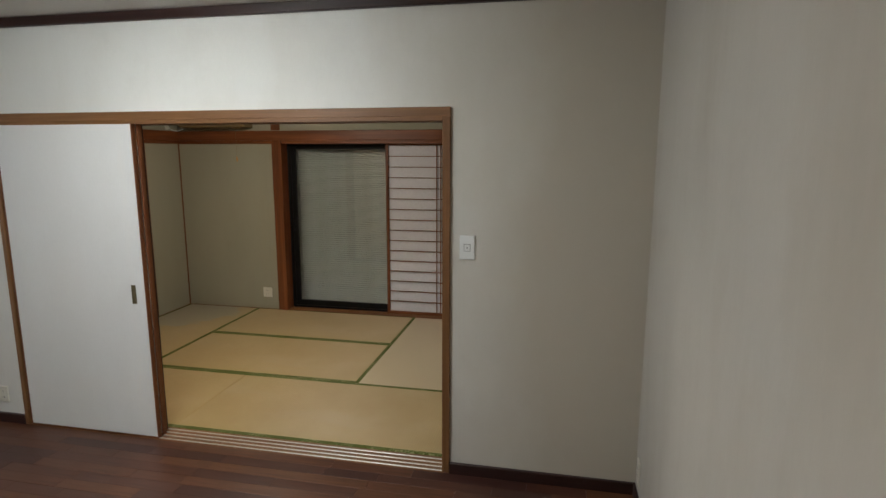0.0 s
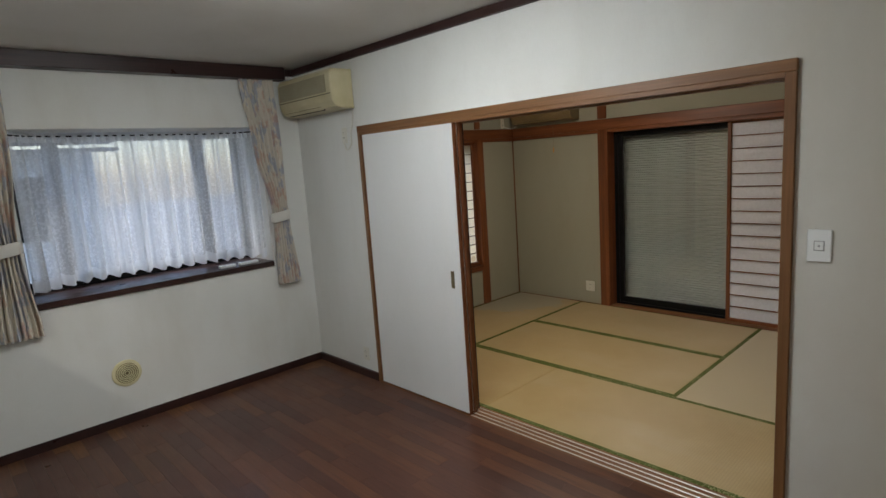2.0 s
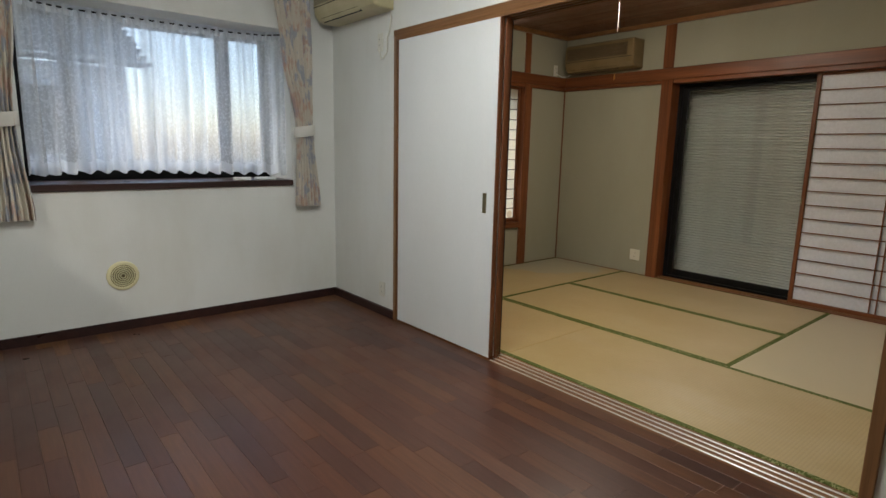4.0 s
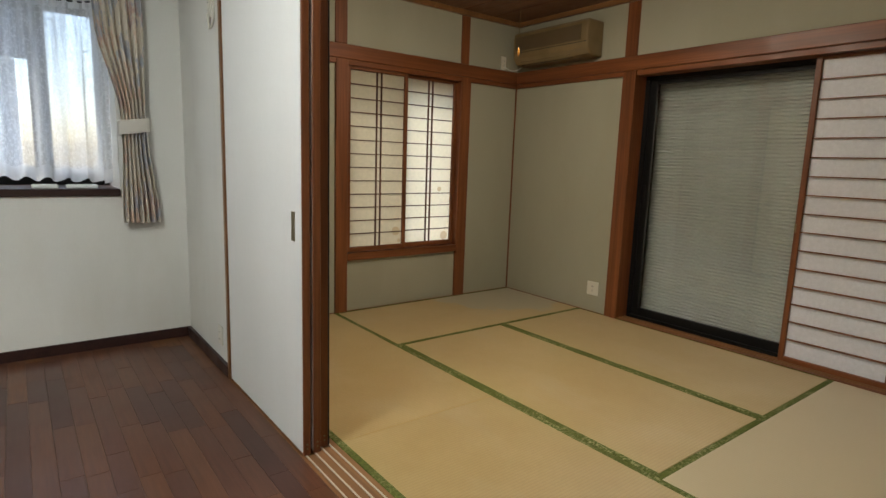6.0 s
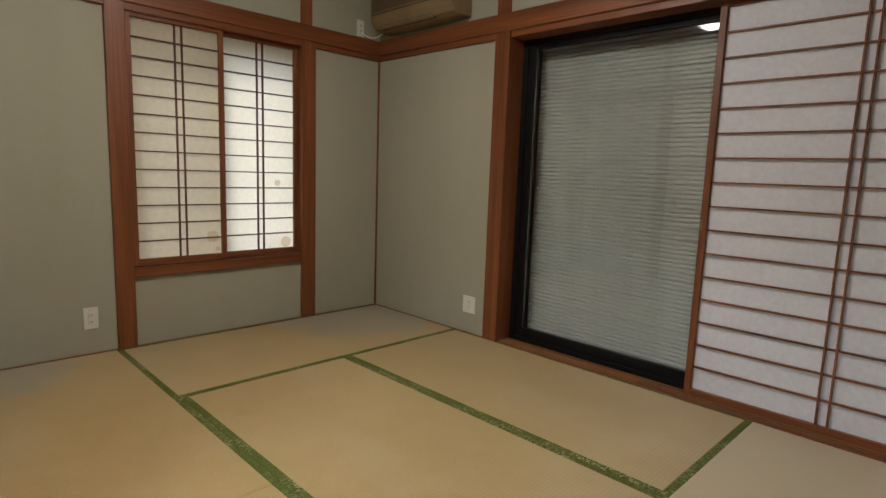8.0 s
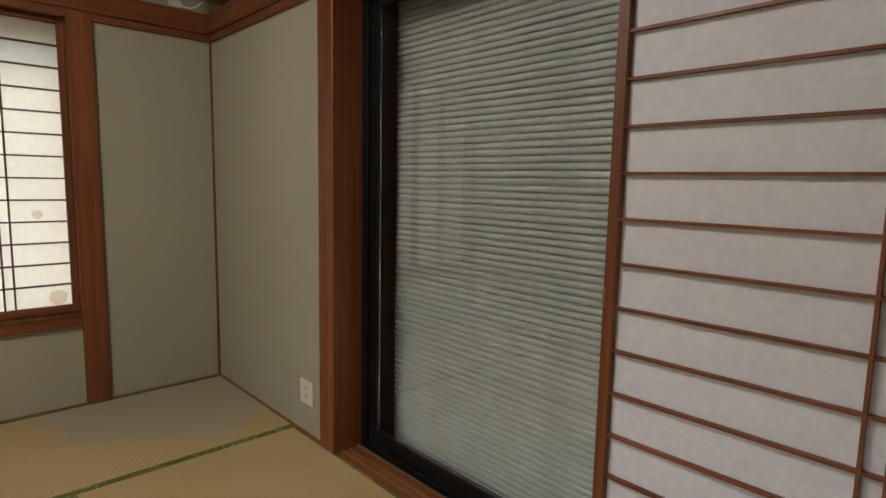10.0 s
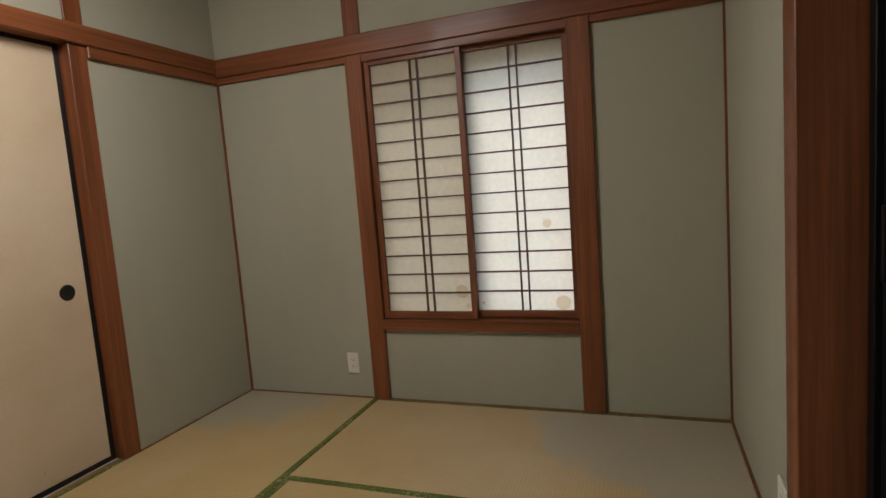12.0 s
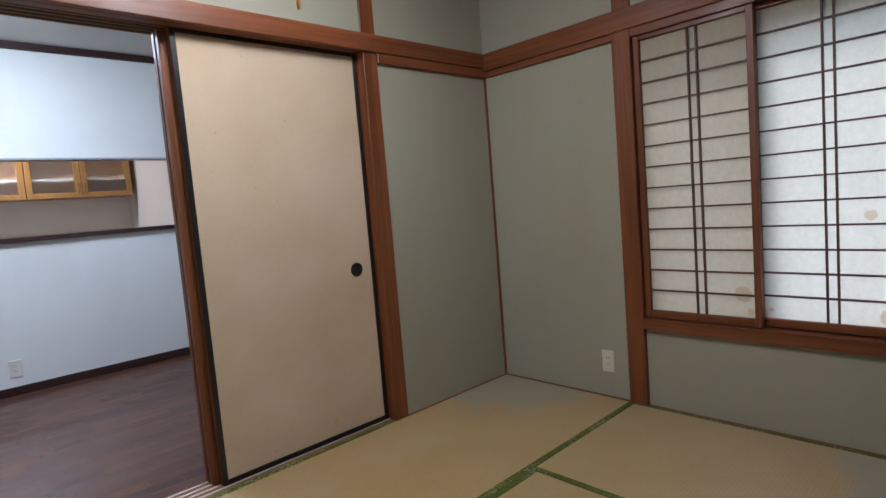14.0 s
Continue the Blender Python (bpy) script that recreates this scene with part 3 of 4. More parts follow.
# ---- shoji ----
def shoji(name_label, axis_map, width, height, rows, cols, paper, group, stile=0.03, top=0.03, bottom=0.04, bars=None):
    """A paper screen in its own plane: u along the width, v up, w towards the room."""
    s = thing("shoji_screen", name_label, "paper screen", axis_map(0, 0, 0), group)

    def b(u0, u1, v0, v1, w0, w1, bevel=0.0):
        p, q = Vector(axis_map(u0, v0, w0)), Vector(axis_map(u1, v1, w1))
        return box(bmesh.new(), min(p.x, q.x), max(p.x, q.x), min(p.y, q.y), max(p.y, q.y), min(p.z, q.z), max(p.z, q.z), bevel)

    bars = bars or M_RED
    along = 0 if abs(axis_map(1, 0, 0)[0] - axis_map(0, 0, 0)[0]) > 0.5 else 1
    part("stile", b(0, stile, 0, height, -0.015, 0.015, 0.002), M_RED[2], s)
    part("stile", b(width - stile, width, 0, height, -0.015, 0.015, 0.002), M_RED[2], s)
    part("bottom_rail", b(stile, width - stile, 0, bottom, -0.014, 0.014, 0.002), M_RED[along], s)
    part("top_rail", b(stile, width - stile, height - top, height, -0.014, 0.014, 0.002), M_RED[along], s)
    for i in range(1, rows):
        v = bottom + (height - top - bottom) * i / rows
        part("lattice_bar", b(stile, width - stile, v - 0.0035, v + 0.0035, -0.004, 0.011), bars[along], s)
    for u in cols:
        part("lattice_upright", b(u - 0.0035, u + 0.0035, bottom, height - top, -0.003, 0.0125), bars[2], s)
    bm = bmesh.new()
    quad = [axis_map(u, v, -0.005) for u, v in ((stile - 0.004, bottom - 0.004), (width - stile + 0.004, bottom - 0.004), (width - stile + 0.004, height - top + 0.004), (stile - 0.004, height - top + 0.004))]
    bm.faces.new([bm.verts.new(q) for q in quad])
    part("paper", bm, paper, s, "translucent shoji paper")
    return s


G1 = "shoji of the west window"
WINH = 1.80 - 0.455
left = shoji("aged cream shoji screen in a brown timber frame", lambda u, v, w: (-0.012 + w, 0.958 + u, 0.452 + v), 0.520, WINH, 13, (0.250, 0.288), M_SHOJI_OLD, G1, 0.028, 0.022, 0.036, M_LATTICE_BACKLIT)
right = shoji("backlit cream shoji screen with brown spots", lambda u, v, w: (-0.046 + w, 1.446 + u, 0.452 + v), 0.539, WINH, 13, (0.258, 0.296), M_SHOJI_OLD_LIT, G1, 0.028, 0.022, 0.036, M_LATTICE_BACKLIT)


w1 = structure("window_1", boxes((-0.085, 0.026, WIN[0], WIN[1], 0.392, 0.447), (-0.138, 0.018, WIN[0], WIN[1], 1.797, 1.836), bevel=0.001), M_RED[1], "brown timber sill and head of the shoji window", "window")
part("lining", boxes((-0.135, -0.062, WIN[0] + 0.001, WIN[0] + 0.012, 0.447, 1.797)), M_RED[2], w1)
part("lining", boxes((-0.135, -0.062, WIN[1] - 0.012, WIN[1], 0.447, 1.797)), M_RED[2], w1)
part("window_frame", boxes((-0.135, -0.09, WIN[0] + 0.012, WIN[1] - 0.012, 0.447, 0.49), (-0.135, -0.09, WIN[0] + 0.012, WIN[1] - 0.012, 1.70, 1.797), (-0.135, -0.09, 1.455, 1.495, 0.49, 1.70)), M_ALU, w1, "dark aluminium frame")
pane = part("pane", boxes((-0.115, -0.110, 1.495, WIN[1] - 0.012, 0.49, 1.70)), M_FROST, w1, "frosted glass")
pane.visible_shadow = False
pane = part("pane", boxes((-0.130, -0.125, WIN[0] + 0.012, 1.455, 0.49, 1.70)), M_FROST_DIMMING, w1, "unseen frosted glass, tinted to dim the left screen")
pane.visible_shadow = False

# ---- north opening: track, sash, shutter, shoji ----
w2 = structure("window_2", boxes((DX0, DX1, NY - 0.012, NY + 0.105, -0.03, 0.006), bevel=0.002), M_RED[0], "timber sill of the tall garden window", "window")
for y in (NY + 0.020, NY + 0.050, NY + 0.092):
    part("groove_lip", boxes((DX0, DX1, y - 0.004, y + 0.004, 0.006, 0.011)), M_GOLD[0], w2)
part("head", boxes((DX0, DX1, NY - 0.012, NY + 0.105, 1.80, 1.838), bevel=0.002), M_RED[0], w2)
GY = NY + 0.150
part("window_frame", boxes((DX0, DX1, GY - 0.04, GY + 0.05, 0.0, 0.03), (DX0, DX1, GY - 0.04, GY + 0.05, 1.775, 1.838), (DX0, DX0 + 0.035, GY - 0.04, GY + 0.05, 0.03, 1.775), (DX1 - 0.035, DX1, GY - 0.04, GY + 0.05, 0.03, 1.775), bevel=0.002), M_ALU, w2, "black aluminium frame")
for x0, x1, dy in ((DX0 + 0.035, 2.45, -0.012), (2.38, DX1 - 0.035, 0.024)):
    sash = part("sash", boxes((x0, x0 + 0.05, GY + dy - 0.014, GY + dy + 0.014, 0.03, 1.775), (x1 - 0.065, x1, GY + dy - 0.014, GY + dy + 0.014, 0.03, 1.775), (x0 + 0.05, x1 - 0.065, GY + dy - 0.014, GY + dy + 0.014, 0.03, 0.09), (x0 + 0.05, x1 - 0.065, GY + dy - 0.014, GY + dy + 0.014, 1.745, 1.775), bevel=0.002), M_ALU, w2, "black aluminium sash")
    g = part("pane", boxes((x0 + 0.05, x1 - 0.065, GY + dy - 0.003, GY + dy + 0.003, 0.09, 1.745)), M_GLASS, sash, "clear glass")
    g.visible_shadow = False
part("sash_pull", boxes((DX0 + 0.052, DX0 + 0.066, GY - 0.036, GY - 0.026, 0.86, 1.02), bevel=0.003), M_ALU, w2)

sh = thing("roller_shutter", "closed grey-green ribbed roller shutter behind the glass", "roller shutter", (2.15, GY + 0.12, -0.02))
part("guide", boxes((DX0 - 0.06, DX0 + 0.025, GY + 0.052, GY + 0.15, -0.05, 1.9)), M_ALU, sh)
part("guide", boxes((DX1 - 0.025, DX1 + 0.06, GY + 0.052, GY + 0.15, -0.05, 1.9)), M_ALU, sh)
part("shutter_box", boxes((DX0 - 0.06, DX1 + 0.06, GY + 0.052, GY + 0.25, 1.86, 2.1)), M_ALU, sh)
prof = [(-0.0118, 0.009), (-0.0084, 0.001), (-0.003, -0.0014), (0.003, -0.0014), (0.0066, 0.0006), (0.0090, 0.008), (0.0118, 0.010)]
slat_me = None
for i in range(82):
    if slat_me is None:
        bm = bmesh.new()
        ring = []
        for x in (DX0 + 0.02, DX1 - 0.02):
            ring.append([bm.verts.new((x, GY + 0.115 + y, z)) for z, y in prof] + [bm.verts.new((x, GY + 0.123 + y, z)) for z, y in reversed(prof)])
        k = len(ring[0])
        for j in range(k):
            bm.faces.new((ring[0][j], ring[1][j], ring[1][(j + 1) % k], ring[0][(j + 1) % k]))
        bmesh.ops.recalc_face_normals(bm, faces=bm.faces[:])
        slat = part("slat", bm, M_SHUTTER, sh)
        slat_me = slat.data
    else:
        slat = new("slat", slat_me)
        slat.parent = sh
        slat.matrix_parent_inverse = sh.matrix_basis.inverted()
    slat.location = (0, 0.0003 * math.sin(i * 1.7), -0.03 + i * 0.0237)
part("bottom_bar", boxes((DX0 + 0.02, DX1 - 0.02, GY + 0.10, GY + 0.13, -0.10, -0.05)), M_ALU, sh)

G2 = "tall shoji of the garden window"
shoji("tall shoji screen of white paper with brown lattice", lambda u, v, w: (2.343 + u, NY + 0.068 - w, 0.007 + v), 1.157, 1.793, 16, (0.537, 0.578), M_SHOJI_NEW, G2, 0.030, 0.018, 0.034)
latch = thing("latch", "small dark metal screen latch", "latch", (2.345, NY + 0.03, 0.82))
part("plate", boxes((2.343, 2.353, NY + 0.050, NY + 0.0535, 0.80, 0.85), bevel=0.001), M_BRASS, latch)


# ---- fittings ----
def plate(name, label, cx, cy, cz, normal, w=0.07, h=0.118, kind="socket", mat=None):
    """A wall plate with a socket or a switch, facing normal ('x', '-x', 'y', '-y')."""
    t = thing(name, label, "switch" if kind == "switch" else "socket", (cx, cy, cz))
    turn = {"x": 90, "-x": -90, "y": 180, "-y": 0}[normal]
    m = Matrix.Translation((cx, cy, cz)) @ Matrix.Rotation(radians(turn), 4, "Z")

    def p(nm, rows, mt, bevel=0.0, label=""):
        bm = boxes(*rows, bevel=bevel)
        bmesh.ops.transform(bm, matrix=m, verts=bm.verts[:])
        return part(nm, bm, mt, t, label)

    mt = mat or M_PLASTIC
    p("cover", [(-w / 2, w / 2, -0.009, 0.0, -h / 2, h / 2)], mt, 0.003)
    if kind == "switch":
        p("rocker", [(-0.014, 0.014, -0.0125, -0.008, -0.016, 0.016)], M_PLASTIC_W, 0.002)
        p("rocker_outline", [(-0.017, 0.017, -0.0098, -0.0085, -0.019, 0.019)], M_GREY)
        p("indicator", [(-0.004, 0.004, -0.0135, -0.012, -0.004, 0.004)], M_GREY)
    else:
        p("insert", [(-0.013, 0.013, -0.011, -0.008, -0.034, 0.034)], M_PLASTIC, 0.0015)
        for z in (-0.018, 0.018):
            for x in (-0.0055, 0.0055):
                p("slot", [(x - 0.0012, x + 0.0012, -0.0114, -0.0105, z - 0.005, z + 0.005)], M_HOLE)
    return t


plate("light_switch", "white square-cornered light switch with a grey-lined rocker", 3.648, WY, 1.230, "-y", 0.078, 0.122, "switch", M_PLASTIC_W)
plate("wall_socket", "small ivory wall socket above the baseboard", 0.68, WY, 0.185, "-y", 0.068, 0.105)
plate("wall_socket", "ivory double wall socket beside the timber post", 0.982, NY, 0.188, "-y", 0.105, 0.108)
plate("wall_socket", "ivory wall socket near the corner post", 0.0, 0.738, 0.195, "x")
plate("wall_socket", "ivory wall socket by the baseboard", EX, -0.24, 0.175, "-x")
plate("wall_socket", "ivory wall socket on the counter wall", 2.150, KY, 0.185, "y", 0.075, 0.12)
plate("air_con_socket", "ivory high wall socket for the air conditioner", 0.658, WY, 1.865, "-y", 0.06, 0.115)
plate("air_con_socket", "ivory high wall socket above the timber rail", 0.0, 2.455, 2.0, "x", 0.06, 0.11)


def air_con(label, x0, x1, yw, z0, z1, depth, body, grille):
    """A wall-hung split unit facing -y, its back on y = yw."""
    t = thing("air_conditioner", label, "air conditioner", ((x0 + x1) / 2, yw, z0))
    h, prof = z1 - z0, []
    for y, z in ((0, 0.0), (0.55, 0.0), (0.80, 0.05), (0.95, 0.20), (1.0, 0.42), (1.0, 0.80), (0.96, 0.94), (0.88, 1.0), (0, 1.0)):
        prof.append((yw - depth * y, z0 + h * z))
    bm = bmesh.new()
    rings = [[bm.verts.new((x, y, z)) for y, z in prof] for x in (x0, x1)]
    k = len(prof)
    for j in range(k):
        bm.faces.new((rings[0][j], rings[1][j], rings[1][(j + 1) % k], rings[0][(j + 1) % k]))
    bm.faces.new(rings[0])
    bm.faces.new(rings[1][::-1])
    bmesh.ops.recalc_face_normals(bm, faces=bm.faces[:])
    caps = [e for f in bm.faces if len(f.verts) > 4 for e in f.edges]
    bmesh.ops.bevel(bm, geom=caps, offset=0.014, segments=3, affect="EDGES", profile=0.5)
    part("body", bm, body, t)
    yf = yw - depth
    part("intake_grille", boxes((x0 + 0.03, x1 - 0.06, yf - 0.003, yf + 0.006, z0 + h * 0.42, z0 + h * 0.86), bevel=0.002), grille, t, "brown fine-slatted intake grille")
    for i in range(12):
        z = z0 + h * 0.44 + i * h * 0.40 / 11
        part("grille_slat", boxes((x0 + 0.034, x1 - 0.064, yf - 0.0055, yf - 0.002, z - 0.0022, z + 0.0022)), grille, t)
    part("panel_seam", boxes((x0 + 0.012, x1 - 0.012, yf - 0.0012, yf + 0.004, z0 + h * 0.365, z0 + h * 0.38)), M_HOLE, t)
    # outlet slot and its flap on the slanting lower front
    bm = boxes((x0 + 0.06, x1 - 0.18, -0.002, 0.004, -0.020, 0.020))
    bmesh.ops.transform(bm, matrix=Matrix.Translation((0, yw - depth * 0.76, z0 + h * 0.055)) @ Matrix.Rotation(radians(52), 4, "X"), verts=bm.verts[:])
    part("air_outlet", bm, M_HOLE, t, "dark air outlet slot")
    bm = boxes((x0 + 0.065, x1 - 0.185, -0.004, 0.0, -0.013, 0.009), bevel=0.001)
    bmesh.ops.transform(bm, matrix=Matrix.Translation((0, yw - depth * 0.775, z0 + h * 0.06)) @ Matrix.Rotation(radians(52), 4, "X"), verts=bm.verts[:])
    part("flap", bm, body, t)
    return t


air_con("cream yellowed wall-hung air conditioner with a brown grille", 0.070, 0.812, WY, 2.045, 2.315, 0.190, M_AC, M_AC_GRILLE)
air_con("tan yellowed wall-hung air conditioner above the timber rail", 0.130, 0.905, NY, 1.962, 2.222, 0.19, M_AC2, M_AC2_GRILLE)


def cord(name, label, points, radius, mat=None):
    t = thing(name, label, "cable", points[0])
    part("wire", tube(bmesh.new(), points, radius), mat or M_PLASTIC_W, t, smooth=True)
    return t


def sag(a, b, drop, n=14):
    a, b = Vector(a), Vector(b)
    return [tuple(a.lerp(b, i / n) - Vector((0, 0, drop * 4 * (i / n) * (1 - i / n)))) for i in range(n + 1)]


cord("power_cable", "thin ivory cable hanging from the air conditioner", [(0.795, WY - 0.02, 2.065), (0.795, WY - 0.012, 2.0), (0.770, WY - 0.008, 1.93), (0.745, WY - 0.008, 1.88), (0.742, WY - 0.008, 1.80), (0.705, WY - 0.010, 1.76), (0.68, WY - 0.014, 1.755), (0.660, WY - 0.016, 1.825)], 0.0055, M_PLASTIC)
cord("power_cable", "thin white cable from the socket to the air conditioner", sag((0.012, 2.46, 1.975), (0.16, 2.56, 1.985), 0.045), 0.003)

# round wall vent
vent = thing("wall_vent", "round yellowed plastic wall vent with ring slots", "vent", (0, -1.645, 0.352))
part("flange", turned(bmesh.new(), (0, -1.645, 0.352), (1, 0, 0), [(0.092, 0), (0.092, 0.006), (0.084, 0.010), (0.070, 0.011)], 40), M_VENT, vent, smooth=False)
for r in (0.066, 0.054, 0.042, 0.030, 0.018):
    part("ring", turned(bmesh.new(), (0.011, -1.645, 0.352), (1, 0, 0), [(r, 0), (r - 0.001, 0.006), (r - 0.006, 0.0065), (r - 0.0075, 0.0)], 36), M_VENT, vent)
    part("ring_slot", turned(bmesh.new(), (0.0112, -1.645, 0.352), (1, 0, 0), [(r + 0.004, 0), (r + 0.004, 0.0004), (r, 0.0004)], 36), M_VENT_SLOT, vent)

# lamps
la = thing("ceiling_lamp", "round white ceiling lamp, switched on", "ceiling lamp", (*LAMP_A, H1))
part("base", turned(bmesh.new(), (*LAMP_A, H1), (0, 0, -1), [(0.20, 0), (0.20, 0.03), (0.12, 0.04)], 40), M_PLASTIC_W, la)
part("diffuser", turned(bmesh.new(), (*LAMP_A, H1), (0, 0, -1), [(0.295, 0.012), (0.302, 0.035), (0.298, 0.065), (0.27, 0.095), (0.20, 0.118), (0.10, 0.130), (0.01, 0.133)], 48), M_LAMP_A, la, "glowing milky diffuser", True)
lb = thing("ceiling_lamp", "square Japanese ceiling lamp with a warm lit shade", "ceiling lamp", (*LAMP_B, H2))
part("frame", boxes((LAMP_B[0] - 0.27, LAMP_B[0] + 0.27, LAMP_B[1] - 0.27, LAMP_B[1] + 0.27, H2 - 0.03, H2 - 0.006), bevel=0.004), M_GOLD[0], lb)
part("diffuser", boxes((LAMP_B[0] - 0.255, LAMP_B[0] + 0.255, LAMP_B[1] - 0.255, LAMP_B[1] + 0.255, H2 - 0.125, H2 - 0.03), bevel=0.008), M_LAMP_B, lb, "glowing square diffuser")
pc = thing("pull_cord", "white lamp pull cord with an amber end", "pull cord", (1.755, 0.917, H2 - 0.125))
part("string", tube(bmesh.new(), [(1.755, 0.917, H2 - 0.124), (1.756, 0.918, 2.15), (1.755, 0.917, 1.93)], 0.0018), M_PLASTIC_W, pc)
part("thin_string", tube(bmesh.new(), [(1.755, 0.917, 1.93), (1.755, 0.917, 1.668)], 0.0007), M_BRASS, pc)
part("amber_end", turned(bmesh.new(), (1.755, 0.917, 1.673), (0, 0, -1), [(0.0015, -0.003), (0.0035, 0.006), (0.0055, 0.022), (0.004, 0.034), (0.001, 0.038)], 16), M_ORANGE, pc, "amber plastic pull", True)

# ---- bay window ----
OX = -0.42
bay = structure("window_3", boxes((OX - 0.04, 0.018, BY0 - 0.0, BY1, BZ0 - 0.04, BZ0), bevel=0.004), M_DARK[1], "dark timber sill of the bay window", "window")
part("bay_ceiling", boxes((OX - 0.04, -0.14, BY0, BY1, BZ1, BZ1 + 0.03)), M_WALL, bay)
part("bay_cheek", boxes((OX - 0.04, -0.14, BY0 - 0.03, BY0, BZ0 - 0.04, BZ1 + 0.03)), M_WALL, bay)
part("bay_cheek", boxes((OX - 0.04, -0.14, BY1, BY1 + 0.03, BZ0 - 0.04, BZ1 + 0.03)), M_WALL, bay)
part("window_frame", boxes((OX - 0.04, OX, BY0, BY1, BZ0, BZ0 + 0.07), (OX - 0.04, OX, BY0, BY1, BZ1 - 0.05, BZ1), (OX - 0.04, OX, BY0, BY0 + 0.05, BZ0 + 0.07, BZ1 - 0.05), (OX - 0.04, OX, BY1 - 0.05, BY1, BZ0 + 0.07, BZ1 - 0.05), bevel=0.002), M_ALU, bay, "dark aluminium frame")
for y in (-1.79, -0.82):
    part("mullion", boxes((OX - 0.04, OX + 0.01, y - 0.045, y + 0.045, BZ0 + 0.07, BZ1 - 0.05), bevel=0.002), M_ALU, bay)
for y0, y1 in ((BY0 + 0.05, -1.835), (-1.745, -0.865), (-0.775, BY1 - 0.05)):
    g = part("pane", boxes((OX - 0.026, OX - 0.022, y0, y1, BZ0 + 0.07, BZ1 - 0.05)), M_GLASS, bay, "clear glass")
    g.visible_shadow = False


def folds(name, label, path, z_top, z_bot, waves, depth, mat, hem=0.0, category="curtain", pinch=None, seed=1, parent=None, part_name="cloth", hem_mat=None):
    """A hanging cloth along a plan path, with folds that deepen downwards; pinch: rows of (height share, width share)."""
    rng = random.Random(seed)
    t = parent or thing(name, label, category, (*path[0], z_top))
    pts = [Vector((*p, 0)) for p in path]
    lens = [0]
    for a, b in zip(pts, pts[1:]):
        lens.append(lens[-1] + (b - a).length)
    nu, nv = max(60, waves * 8), 26
    phases = [rng.uniform(0.75, 1.3) for _ in range(waves + 2)]
    bm = bmesh.new()
    grid = []
    mid = lens[-1] / 2
    for j in range(nv + 1):
        v = j / nv
        row = []
        for i in range(nu + 1):
            u = i / nu
            s = u * lens[-1]
            wide = 1.0
            if pinch:
                for (v0, w0, o0), (v1, w1, o1) in zip(pinch, pinch[1:]):
                    if v0 <= v <= v1:
                        k = (v - v0) / (v1 - v0)
                        k = k * k * (3 - 2 * k)
                        wide, off = w0 + (w1 - w0) * k, o0 + (o1 - o0) * k
                s = mid + (s - mid) * wide + off
            s = s if pinch else min(max(s, 0), lens[-1])
            k = max(n for n in range(len(lens) - 1) if lens[n] <= max(s, 0) + 1e-9)
            d = (pts[k + 1] - pts[k]).normalized()
            n = Vector((-d.y, d.x, 0))
            f = u * waves
            w = math.sin(f * math.tau + 0.9 * math.sin(3.1 * u * waves / 4 + seed)) * phases[int(f)]
            w += 0.35 * math.sin(2.3 * f * math.tau + v * 2.0)
            amp = depth * (0.45 + 0.55 * min(1.0, v * 1.6))
            q = pts[k] + d * (s - lens[k]) + n * (w * amp)
            z = z_top + (z_bot - z_top) * v + (hem * (0.5 * math.sin(f * math.tau) + 0.5 * math.sin(5 * u)) * v if hem else 0)
            row.append(bm.verts.new((q.x, q.y, z)))
        grid.append(row)
    for j, (a, b) in enumerate(zip(grid, grid[1:])):
        for i in range(nu):
            f = bm.faces.new((a[i], a[i + 1], b[i + 1], b[i]))
            f.material_index = 1 if hem_mat and j >= nv - 2 else 0
    cloth = part(part_name, bm, mat, t, label if parent else "", smooth=True)
    if hem_mat:
        cloth.data.materials.append(hem_mat)
    return t


LX = -0.22
LACE_PATH = [(-0.05, BY0 + 0.03), (-0.16, BY0 + 0.13), (LX, BY0 + 0.30), (LX, BY1 - 0.32), (-0.16, BY1 - 0.12), (-0.05, BY1 - 0.02)]
lace = folds("lace_curtain", "sheer white floral lace curtain drawn across the bay window", LACE_PATH, 1.945, 0.980, 17, 0.034, M_LACE, 0.022, seed=3, hem_mat=M_LACE_HEM)
folds("heading", "gathered heading tape", [(x + 0.004, y) for x, y in LACE_PATH], 1.978, 1.915, 30, 0.010, M_LACE_BAND, seed=4, parent=lace, part_name="heading_tape")
rod = thing("curtain_rail", "slim bent curtain rail in the bay", "curtain rail", (LX, -1.27, 1.955))
part("rail", tube(bmesh.new(), [(-0.03, BY0 + 0.02, 1.955), (-0.16, BY0 + 0.13, 1.955), (LX, BY0 + 0.30, 1.955), (LX, BY1 - 0.32, 1.955), (-0.16, BY1 - 0.12, 1.955), (-0.03, BY1 - 0.02, 1.955)], 0.005), M_ALU, rod)


